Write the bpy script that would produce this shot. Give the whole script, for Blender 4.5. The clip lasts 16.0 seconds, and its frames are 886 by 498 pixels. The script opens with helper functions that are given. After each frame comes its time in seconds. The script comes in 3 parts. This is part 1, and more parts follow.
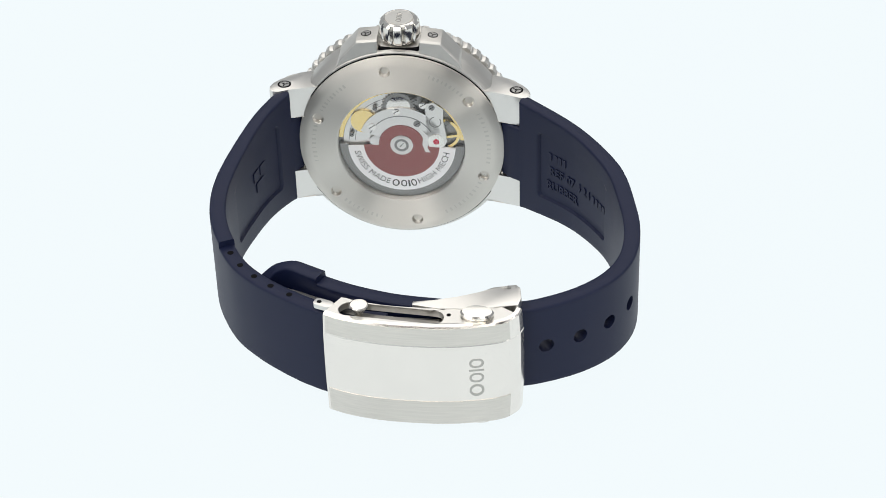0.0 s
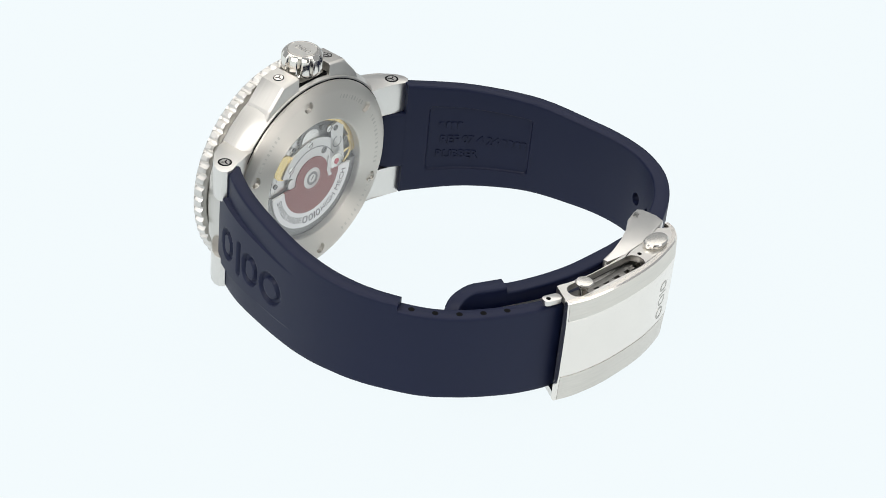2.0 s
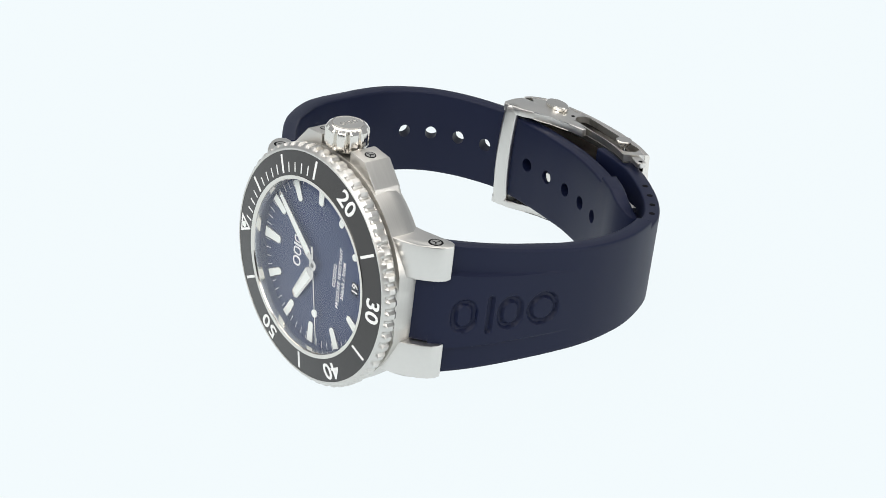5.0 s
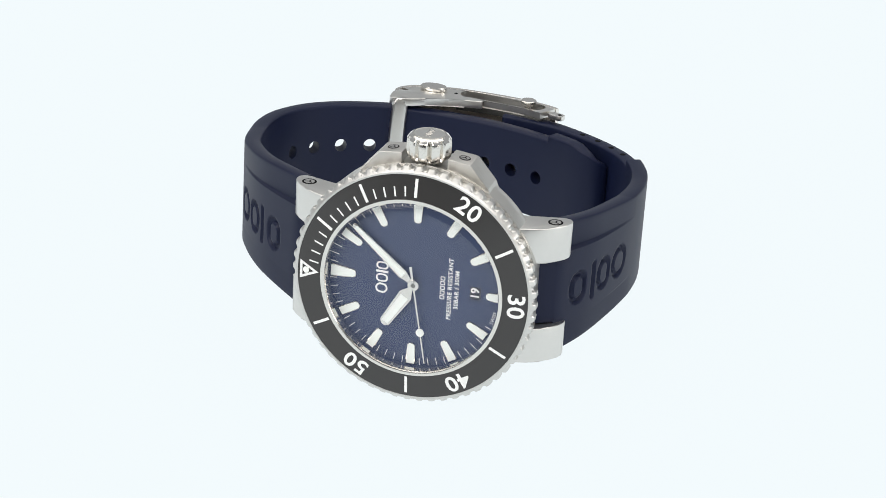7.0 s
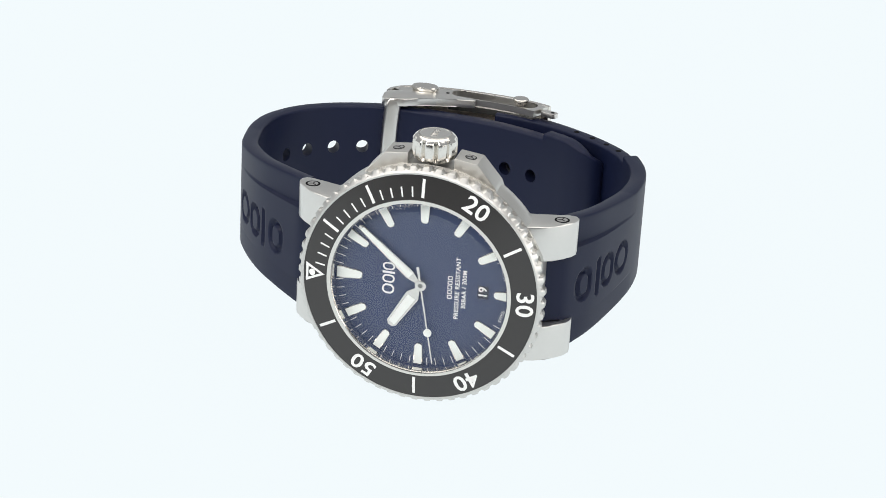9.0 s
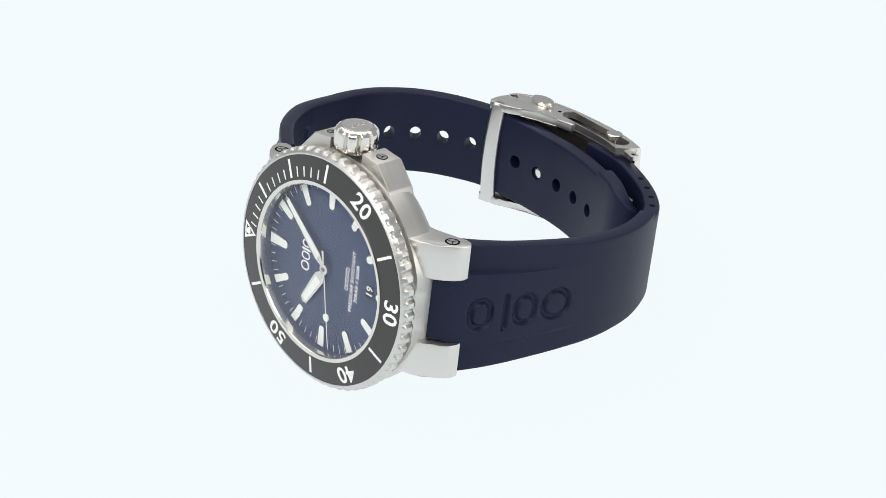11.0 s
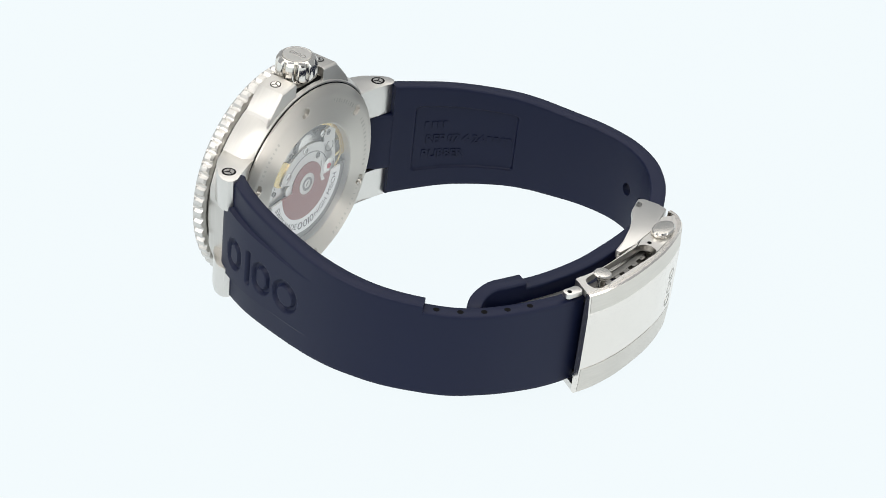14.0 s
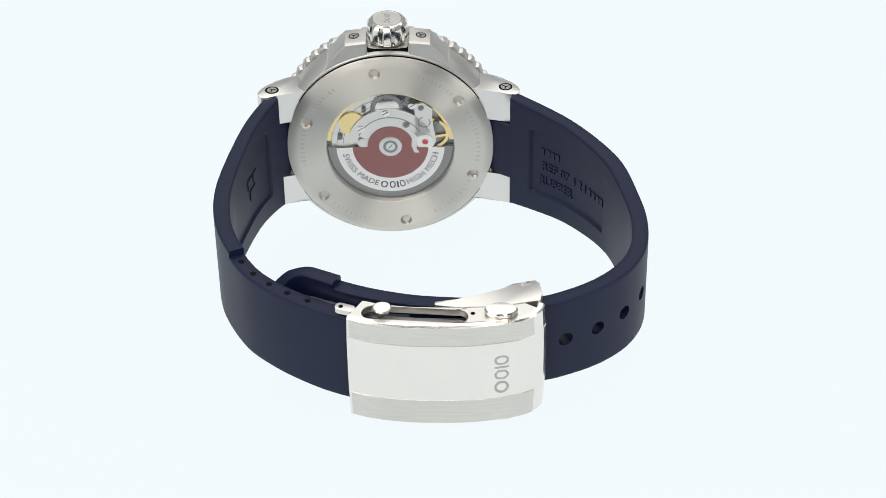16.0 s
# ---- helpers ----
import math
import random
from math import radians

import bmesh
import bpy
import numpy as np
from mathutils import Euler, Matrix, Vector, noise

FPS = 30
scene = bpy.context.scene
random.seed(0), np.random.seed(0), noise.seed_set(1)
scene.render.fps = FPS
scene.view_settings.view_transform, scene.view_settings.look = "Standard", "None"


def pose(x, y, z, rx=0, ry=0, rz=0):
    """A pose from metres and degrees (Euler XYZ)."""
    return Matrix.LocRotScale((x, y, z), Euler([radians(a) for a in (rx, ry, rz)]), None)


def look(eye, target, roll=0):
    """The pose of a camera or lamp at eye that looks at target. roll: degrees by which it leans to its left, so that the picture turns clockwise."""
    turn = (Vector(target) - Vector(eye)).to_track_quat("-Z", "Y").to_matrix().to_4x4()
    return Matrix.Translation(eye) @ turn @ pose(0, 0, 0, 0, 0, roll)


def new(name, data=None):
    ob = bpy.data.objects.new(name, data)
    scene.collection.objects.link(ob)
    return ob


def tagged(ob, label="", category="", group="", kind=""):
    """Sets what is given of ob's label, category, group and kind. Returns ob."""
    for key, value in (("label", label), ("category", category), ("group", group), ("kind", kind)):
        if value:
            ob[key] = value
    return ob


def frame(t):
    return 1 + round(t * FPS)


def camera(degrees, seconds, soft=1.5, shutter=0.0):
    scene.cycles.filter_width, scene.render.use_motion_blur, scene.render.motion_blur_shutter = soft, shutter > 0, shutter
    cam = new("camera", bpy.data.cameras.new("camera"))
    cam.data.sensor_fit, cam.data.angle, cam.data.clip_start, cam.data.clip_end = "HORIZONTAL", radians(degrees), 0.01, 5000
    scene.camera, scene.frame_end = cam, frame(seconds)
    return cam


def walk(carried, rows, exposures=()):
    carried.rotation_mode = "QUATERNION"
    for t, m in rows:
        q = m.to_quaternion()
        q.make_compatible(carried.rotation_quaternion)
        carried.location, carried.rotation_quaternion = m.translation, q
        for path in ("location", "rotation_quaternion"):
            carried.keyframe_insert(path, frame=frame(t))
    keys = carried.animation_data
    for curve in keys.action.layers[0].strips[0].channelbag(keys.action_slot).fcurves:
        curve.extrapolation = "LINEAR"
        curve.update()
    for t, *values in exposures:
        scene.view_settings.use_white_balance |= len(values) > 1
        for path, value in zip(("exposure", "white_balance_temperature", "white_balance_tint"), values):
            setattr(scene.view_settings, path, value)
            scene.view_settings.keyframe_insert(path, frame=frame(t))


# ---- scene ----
cam = camera(22.867, 16.0, soft=0.6)
CAM_POSE = pose(0.002814, -0.353743, 0.180143, 90 - 29.436, 0, 0.004) @ pose(0, 0, 0, 0, 0, 0.275)
walk(cam, [(0.0, CAM_POSE), (16.0, CAM_POSE)])

# ---- light: white light table under a white tent, added dark wall behind camera ----
world = bpy.data.worlds.new("studio")
world.use_nodes = True
scene.world = world
bg = world.node_tree.nodes["Background"]
bg.inputs["Color"].default_value = (0.92, 0.96, 1.0, 1)
bg.inputs["Strength"].default_value = 0.41
scene.view_settings.exposure = 0.0


def soft_box(name, eye, target, w, h, watts, colour):
    lamp = bpy.data.lights.new(name, "AREA")
    lamp.shape, lamp.size, lamp.size_y = "RECTANGLE", w, h
    lamp.energy, lamp.color = watts, colour
    ob = new(name, lamp)
    ob.matrix_world = look(eye, target)
    return ob


soft_box("soft_box", (0.0, 0.30, 0.95), (0, 0, 0), 1.6, 1.2, 7.5, (1.0, 0.965, 0.91))
soft_box("soft_box", (-0.75, -0.55, 0.50), (0, 0, 0), 0.9, 0.9, 4.0, (1.0, 0.975, 0.94))
# right and front boxes are added fill to brighten the watch, no source seen
soft_box("soft_box", (0.90, -0.55, 0.21), (0, 0, 0.03), 0.8, 0.38, 2.8, (1.0, 0.975, 0.94))
soft_box("soft_box", (-0.15, -0.75, 0.75), (0, 0, 0), 1.3, 0.5, 6.8, (1.0, 0.975, 0.94))


# ---- materials ----
def material(name, colour, rough, metal=0.0, vary=0.06, scale=400.0, bump=0.0, stretch=(1, 1, 1), big=60.0, spec=0.5, rvary=0.12):
    m = bpy.data.materials.new(name)
    m.use_nodes = True
    nt = m.node_tree
    b = nt.nodes["Principled BSDF"]
    b.inputs["Metallic"].default_value = metal
    b.inputs["Specular IOR Level"].default_value = spec
    tc = nt.nodes.new("ShaderNodeTexCoord")
    mp = nt.nodes.new("ShaderNodeMapping")
    mp.inputs["Scale"].default_value = stretch
    nt.links.new(tc.outputs["Object"], mp.inputs["Vector"])
    fine = nt.nodes.new("ShaderNodeTexNoise")
    fine.inputs["Scale"].default_value = scale
    fine.inputs["Detail"].default_value = 4
    nt.links.new(mp.outputs["Vector"], fine.inputs["Vector"])
    wide = nt.nodes.new("ShaderNodeTexNoise")
    wide.inputs["Scale"].default_value = big
    nt.links.new(tc.outputs["Object"], wide.inputs["Vector"])
    mix = nt.nodes.new("ShaderNodeMath")
    mix.operation = "ADD"
    nt.links.new(fine.outputs["Fac"], mix.inputs[0])
    nt.links.new(wide.outputs["Fac"], mix.inputs[1])
    ramp = nt.nodes.new("ShaderNodeMapRange")
    ramp.inputs["From Min"].default_value, ramp.inputs["From Max"].default_value = 0.6, 1.4
    nt.links.new(mix.outputs[0], ramp.inputs["Value"])
    col = nt.nodes.new("ShaderNodeMix")
    col.data_type = "RGBA"
    col.inputs["A"].default_value = (*[c * (1 - vary) for c in colour], 1)
    col.inputs["B"].default_value = (*[min(1, c * (1 + vary)) for c in colour], 1)
    nt.links.new(ramp.outputs["Result"], col.inputs["Factor"])
    nt.links.new(col.outputs["Result"], b.inputs["Base Color"])
    rr = nt.nodes.new("ShaderNodeMapRange")
    rr.inputs["From Min"].default_value, rr.inputs["From Max"].default_value = 0.6, 1.4
    rr.inputs["To Min"].default_value, rr.inputs["To Max"].default_value = rough * (1 - rvary), rough * (1 + rvary)
    nt.links.new(mix.outputs[0], rr.inputs["Value"])
    nt.links.new(rr.outputs["Result"], b.inputs["Roughness"])
    if bump:
        bp = nt.nodes.new("ShaderNodeBump")
        bp.inputs["Strength"].default_value = bump
        bp.inputs["Distance"].default_value = 0.00005
        nt.links.new(fine.outputs["Fac"], bp.inputs["Height"])
        nt.links.new(bp.outputs["Normal"], b.inputs["Normal"])
    return m


def glass(name, tint, gloss, climb):
    m = bpy.data.materials.new(name)
    m.use_nodes = True
    nt = m.node_tree
    nt.nodes.remove(nt.nodes["Principled BSDF"])
    out = nt.nodes["Material Output"]
    clear = nt.nodes.new("ShaderNodeBsdfTransparent")
    clear.inputs["Color"].default_value = (*tint, 1)
    shine = nt.nodes.new("ShaderNodeBsdfGlossy")
    shine.inputs["Roughness"].default_value = 0.02
    # reflection that climbs from the base value to a mirror at grazing angles
    facing = nt.nodes.new("ShaderNodeLayerWeight")
    facing.inputs["Blend"].default_value = 0.5
    steep = nt.nodes.new("ShaderNodeMath")
    steep.operation = "POWER"
    steep.inputs[1].default_value = 5.0
    nt.links.new(facing.outputs["Facing"], steep.inputs[0])
    share = nt.nodes.new("ShaderNodeMapRange")
    share.inputs["To Min"].default_value, share.inputs["To Max"].default_value = gloss, gloss + climb
    nt.links.new(steep.outputs[0], share.inputs["Value"])
    limit = nt.nodes.new("ShaderNodeMath")
    limit.operation = "MINIMUM"
    limit.inputs[1].default_value = 0.985
    nt.links.new(share.outputs["Result"], limit.inputs[0])
    mix = nt.nodes.new("ShaderNodeMixShader")
    nt.links.new(limit.outputs[0], mix.inputs[0])
    nt.links.new(clear.outputs[0], mix.inputs[1])
    nt.links.new(shine.outputs[0], mix.inputs[2])
    nt.links.new(mix.outputs[0], out.inputs[0])
    return m


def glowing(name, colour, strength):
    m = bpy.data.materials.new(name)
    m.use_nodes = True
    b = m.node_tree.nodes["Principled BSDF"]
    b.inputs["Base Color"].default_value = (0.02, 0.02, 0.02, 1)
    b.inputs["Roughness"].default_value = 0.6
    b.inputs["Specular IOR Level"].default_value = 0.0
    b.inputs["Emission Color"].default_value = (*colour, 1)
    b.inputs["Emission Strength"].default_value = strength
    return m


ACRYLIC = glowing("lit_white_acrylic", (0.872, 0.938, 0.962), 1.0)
DARK_WALL = material("added_dark_surface", (0.05, 0.05, 0.055), 0.9, vary=0.2, scale=8, big=2)
STEEL = material("satin_steel", (0.71, 0.695, 0.665), 0.31, 1.0, 0.02, 1200, 0.0, rvary=0.05)
BEZEL_STEEL = material("bezel_steel", (0.66, 0.647, 0.62), 0.37, 1.0, 0.02, 1200, 0.0, rvary=0.05)
BRUSHED = material("brushed_steel", (0.62, 0.605, 0.575), 0.40, 1.0, 0.07, 4000, 0.15, (0.04, 0.04, 1.0))
BACK_STEEL = material("turned_steel", (0.73, 0.70, 0.65), 0.52, 1.0, 0.04, 6000, 0.0)
turned = BACK_STEEL.node_tree
tan = turned.nodes.new("ShaderNodeTangent")
tan.direction_type, tan.axis = "RADIAL", "Z"
turned.nodes["Principled BSDF"].inputs["Anisotropic"].default_value = 0.95
turned.nodes["Principled BSDF"].inputs["Anisotropic Rotation"].default_value = 0.25
turned.links.new(tan.outputs["Tangent"], turned.nodes["Principled BSDF"].inputs["Tangent"])
BRUSHED_LONG = material("lengthwise_brushed_steel", (0.68, 0.65, 0.60), 0.36, 1.0, 0.10, 4000, 0.25, (1.0, 0.03, 0.3))
COVER_STEEL = material("mirror_cover_steel", (0.85, 0.81, 0.76), 0.20, 1.0, 0.02, 300, 0.0)
POLISHED = material("polished_steel", (0.76, 0.735, 0.69), 0.15, 1.0, 0.02, 300, 0.0)
# darker copy of steel: shade of slots and movement gaps put into the colour
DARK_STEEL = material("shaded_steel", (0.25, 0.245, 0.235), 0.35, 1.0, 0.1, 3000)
FAINT = material("faint_etching", (0.60, 0.58, 0.535), 0.5, 1.0, 0.05, 3000)
ENGRAVED = material("etched_steel", (0.46, 0.45, 0.42), 0.45, 1.0, 0.05, 3000)
RUBBER = material("navy_rubber", (0.0049, 0.0083, 0.0305), 0.48, 0.0, 0.08, 9000, 0.12, spec=0.25)
# near-black for the shade inside holes, slots and recesses, and for the gasket
BLACK = material("black_void", (0.0015, 0.0015, 0.002), 0.7, 0.0, 0.1, 500, spec=0.1)
INSERT = material("anthracite_ceramic", (0.026, 0.0245, 0.024), 0.22, 0.0, 0.03, 9000, spec=0.65)
DIAL = material("navy_dial_lacquer", (0.029, 0.047, 0.118), 0.40, 0.0, 0.02, 150)
WHITE = material("white_print", (0.84, 0.84, 0.83), 0.5, 0.0, 0.02, 9000)
LUME = material("pale_lume", (0.86, 0.89, 0.85), 0.5, 0.0, 0.02, 9000)
DATE = material("dark_date_disc", (0.010, 0.012, 0.03), 0.5)
RED = material("red_lacquer", (0.24, 0.065, 0.06), 0.38, 0.0, 0.03, 9000)
BRASS = material("gilt_brass", (0.85, 0.66, 0.30), 0.25, 1.0, 0.04, 2000)
ROTOR_WHITE = material("silver_rotor", (0.86, 0.86, 0.86), 0.45, 0.0, 0.02, 9000)
INK = material("grey_ink", (0.06, 0.06, 0.06), 0.5)
RUBY = material("ruby", (0.45, 0.02, 0.05), 0.1)
CRYSTAL = glass("sapphire_crystal", (0.99, 0.99, 0.995), 0.06, 3.0)
BACK_GLASS = glass("mineral_glass", (0.98, 0.98, 0.985), 0.06, 6.5)

LEAN = Matrix()  # how the strap and clasp sit on the case
# ---- mesh helpers, in millimetres; x to 3 o'clock, y to 12 o'clock, z out of the dial ----
MM = 0.001


def part(name, bm, mat, parent, label="", sharp=0.6, smooth=True, outward=False):
    bmesh.ops.scale(bm, vec=(MM, MM, MM), verts=bm.verts)
    bmesh.ops.recalc_face_normals(bm, faces=bm.faces)
    if outward:
        for fc in bm.faces:
            fc.normal_update()
            if fc.normal.z < 0:
                fc.normal_flip()
    if smooth:
        for fc in bm.faces:
            fc.smooth = True
        for e in bm.edges:
            if len(e.link_faces) == 2 and e.calc_face_angle(0) > sharp:
                e.smooth = False
    me = bpy.data.meshes.new(name)
    bm.to_mesh(me)
    bm.free()
    me.materials.append(mat)
    ob = new(name, me)
    ob.parent = parent
    if parent is watch:
        ob.matrix_local = LEAN
    if label:
        tagged(ob, label=label)
    return ob


def lathe(profile, n=96, closed=True, bm=None, radius=None):
    """Turn (r, z) points about z; radius(k, r) may alter r step by step."""
    bm = bm or bmesh.new()
    rings = []
    for r, z in profile:
        if r <= 0:
            rings.append([bm.verts.new((0, 0, z))])
            continue
        ring = []
        for k in range(n):
            a = 2 * math.pi * k / n
            q = radius(k, r, z) if radius else r
            ring.append(bm.verts.new((q * math.sin(a), q * math.cos(a), z)))
        rings.append(ring)
    pairs = list(zip(rings[:-1], rings[1:])) + ([(rings[-1], rings[0])] if closed else [])
    for a, b in pairs:
        for k in range(n):
            k2 = (k + 1) % n
            quad = [a[k % len(a)], a[k2 % len(a)], b[k2 % len(b)], b[k % len(b)]]
            quad = list(dict.fromkeys(quad))
            if len(quad) > 2:
                bm.faces.new(quad)
    return bm


def prism(poly, z0, z1, m=None, bm=None, bevel=0.0):
    """Extrude a flat outline from z0 to z1, then place it by m."""
    bm = bm or bmesh.new()
    lo = [bm.verts.new((x, y, z0)) for x, y in poly]
    hi = [bm.verts.new((x, y, z1)) for x, y in poly]
    faces = [bm.faces.new(lo[::-1]), bm.faces.new(hi)]
    for k in range(len(poly)):
        k2 = (k + 1) % len(poly)
        faces.append(bm.faces.new((lo[k], lo[k2], hi[k2], hi[k])))
    if bevel:
        es = list({e for fc in faces for e in fc.edges})
        bmesh.ops.bevel(bm, geom=es, offset=bevel, segments=2, profile=0.6, affect="EDGES")
        lo, hi = [], []
        vs = list(bm.verts) if m is not None else []
    else:
        vs = lo + hi
    if m is not None:
        bmesh.ops.transform(bm, matrix=m, verts=vs)
    return bm


def disc(r, z0, z1, m=None, n=32, bevel=0.0):
    return prism([(r * math.cos(2 * math.pi * k / n), r * math.sin(2 * math.pi * k / n)) for k in range(n)], z0, z1, m, None, bevel)


def stadium(w, h, n=10, r=None):
    """Outline of a rounded rectangle."""
    r = min(w, h) / 2 if r is None else r
    pts = []
    for cx, cy, a0 in ((w / 2 - r, h / 2 - r, 0), (-w / 2 + r, h / 2 - r, 90), (-w / 2 + r, -h / 2 + r, 180), (w / 2 - r, -h / 2 + r, 270)):
        for k in range(n + 1):
            a = math.radians(a0 + 90 * k / n)
            pts.append((cx + r * math.cos(a), cy + r * math.sin(a)))
    return pts


def frame_shape(outer, inner, z0, z1, m=None):
    """A flat ring between two outlines of as many points."""
    bm = bmesh.new()
    n = len(outer)
    loops = [[bm.verts.new((x, y, z)) for x, y in o] for o, z in ((outer, z1), (inner, z1), (inner, z0), (outer, z0))]
    for a, b in zip(loops, loops[1:] + loops[:1]):
        for k in range(n):
            bm.faces.new((a[k], a[(k + 1) % n], b[(k + 1) % n], b[k]))
    if m is not None:
        bmesh.ops.transform(bm, matrix=m, verts=bm.verts)
    return bm


def lettering(body, size, m=None, depth=0.04, bend=None, spacing=1.0, bold=0.0):
    """Writing in the built-in font, centred on its origin, as a bmesh in millimetres."""
    cu = bpy.data.curves.new("writing", "FONT")
    cu.body, cu.size, cu.extrude, cu.space_character = body, size, depth / 2, spacing
    cu.offset = bold
    cu.align_x, cu.align_y, cu.resolution_u = "CENTER", "CENTER", 3
    tmp = bpy.data.objects.new("writing", cu)
    scene.collection.objects.link(tmp)
    dg = bpy.context.evaluated_depsgraph_get()
    me = bpy.data.meshes.new_from_object(tmp.evaluated_get(dg))
    bm = bmesh.new()
    bm.from_mesh(me)
    bpy.data.objects.remove(tmp)
    bpy.data.curves.remove(cu)
    bpy.data.meshes.remove(me)
    if bend:
        for v in bm.verts:
            v.co = bend(v.co)
    if m is not None:
        bmesh.ops.transform(bm, matrix=m, verts=bm.verts)
    return bm


def on_dial(minute, r, z, turn=True):
    """Pose at a minute's place on the dial; its y points outward."""
    a = math.radians(minute * 6)
    return pose(r * math.sin(a), r * math.cos(a), z, 0, 0, -minute * 6 if turn else 0)


# ---- the light table, and an unseen dark floor and wall added to darken reflections ----
GROUND_Z = -0.0304


def slab(name, x, y, z, mat, at, label, category):
    bm = bmesh.new()
    bmesh.ops.create_cube(bm, size=1.0)
    bmesh.ops.scale(bm, vec=(x, y, z), verts=bm.verts)
    bmesh.ops.bevel(bm, geom=list(bm.edges), offset=min(x, y, z) * 0.2, segments=2, affect="EDGES")
    me = bpy.data.meshes.new(name)
    bm.to_mesh(me)
    bm.free()
    me.materials.append(mat)
    ob = tagged(new(name, me), label, category, kind="structure")
    ob.location = at
    return ob


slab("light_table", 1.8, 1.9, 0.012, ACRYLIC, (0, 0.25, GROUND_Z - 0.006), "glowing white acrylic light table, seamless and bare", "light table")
slab("floor", 6.0, 6.0, 0.05, DARK_WALL, (0, 0, -0.85), "unseen plain dark floor added below the light table", "floor")
slab("wall_south", 3.0, 0.1, 2.6, DARK_WALL, (0, -1.3, 0.475), "unseen plain dark wall added to face the light table", "wall")

# ---- the watch ----
watch = tagged(new("wrist_watch"), "steel diving watch, navy dial and rubber strap, standing on its side", "wrist watch")

def flat_ends(k, r, z):
    """Cut the round case flat between the lugs."""
    c = abs(math.cos(2 * math.pi * k / 128))
    return min(r, 20.35 / c) if c > 0.9 else r


# case: middle with a bezel neck, closed by the ring of the back
case = part("case", lathe([(16.6, -3.2), (20.2, -3.2), (20.4, -3.5), (21.2, -3.7), (21.35, -6.5), (21.2, -8.4), (20.3, -9.75), (16.6, -9.8)], 128, radius=flat_ends), BRUSHED, watch, "brushed steel case middle")


def lug(sx, sy):
    """One lug: a wedge with a rounded end, its profile across the strap's width."""
    prof = [(11.0, -3.6), (17.2, -3.75), (19.6, -4.6), (21.6, -5.9), (23.2, -7.3), (24.3, -8.7), (24.8, -10.0), (24.7, -11.1), (24.0, -11.8), (22.9, -11.9), (20.8, -11.1), (17.5, -9.9), (11.0, -9.4)]
    bm = prism([(y * sy, z) for y, z in prof], 0, 6.4)
    # local x,y,z -> watch y,z,x ; narrows towards its tip on the inner side
    for v in bm.verts:
        y, z, x = v.co
        inner = 6.1 if x < 1 else 12.45
        v.co = (sx * inner, y, z)
    bmesh.ops.bevel(bm, geom=[e for e in bm.edges if abs(e.verts[0].co.x - e.verts[1].co.x) < 0.1], offset=0.28, segments=2, profile=0.6, affect="EDGES")
    return bm


def screw_head(r, parent, m):
    """A round head with a three-armed slot."""
    head = part("screw_head", disc(r * 0.86, -0.1, 0.03, m, 24), POLISHED, parent)
    for arm in range(3):
        at = m @ pose(0, 0, 0, 0, 0, 20 + 120 * arm) @ pose(r * 0.36, 0, 0)
        part("slot", prism(stadium(r * 0.72, r * 0.2, 1, 0.02), -0.05, 0.04, at), BLACK, parent)
    return head


TOP = Matrix(((0, 0, 1, 0), (1, 0, 0, 0), (0, 1, 0, 0), (0, 0, 0, 1)))  # flat outline facing +x
for sx in (1, -1):
    for sy in (1, -1):
        lg = part("lug", lug(sx, sy), STEEL, watch, "satin steel lug")
        face = Matrix.Translation((sx * 12.45, sy * 22.1, -9.2)) @ (TOP if sx > 0 else pose(0, 0, 0, 0, 180, 0) @ TOP)
        # black disc round the head: the recess's shade as colour
        part("screw", disc(1.3, -0.1, 0.02, face, 24), BLACK, lg)
        screw_head(1.1, lg, Matrix.Translation((sx * 0.02, 0, 0)) @ face)

# crown guard with two shoulders
def guard():
    bm = bmesh.new()
    out = [(-13.0, 14.5), (-11.3, 18.5), (-8.0, 22.25), (-4.0, 22.7), (-4.0, 20.4), (4.0, 20.4), (4.0, 22.7), (8.0, 22.25), (11.3, 18.5), (13.0, 14.5)]
    levels = []
    for z, drop, pinch in ((-4.0, 0.0, 1.0), (-9.0, 0.0, 1.0), (-9.5, 0.25, 0.99)):
        levels.append([bm.verts.new((x - (drop if x > 17 else 0), y * pinch, z)) for y, x in out])
    for a, b in zip(levels[:-1], levels[1:]):
        for k in range(len(out)):
            bm.faces.new((a[k], a[(k + 1) % len(out)], b[(k + 1) % len(out)], b[k]))
    bm.faces.new(levels[0])
    bm.faces.new(levels[-1][::-1])
    bmesh.ops.recalc_face_normals(bm, faces=bm.faces)
    bmesh.ops.bevel(bm, geom=[e for e in bm.edges if e.calc_face_angle(0) > 0.3], offset=0.14, segments=2, profile=0.6, affect="EDGES")
    return bm


guard_ob = part("crown_guard", guard(), BRUSHED, watch, "faceted satin steel crown guard", sharp=0.2)
for sy in (1, -1):
    m = Matrix.Translation((22.44, sy * 6.3, -6.5)) @ pose(0, 0, 0, 0, 0, sy * 6.7) @ TOP
    # black disc as the shaded recess round each guard screw
    part("screw", disc(1.0, -0.1, 0.05, m, 24), BLACK, guard_ob)
    screw_head(0.95, guard_ob, Matrix.Translation((0.05, 0, 0)) @ m)

# crown: fluted barrel with a domed rim
def flute(k, r, z):
    if r < 3.5 or not (0.7 < z < 3.6):
        return r
    ph = (k % 12) / 12
    return r - 0.75 * max(0.0, 1 - abs(ph - 0.5) * 5)


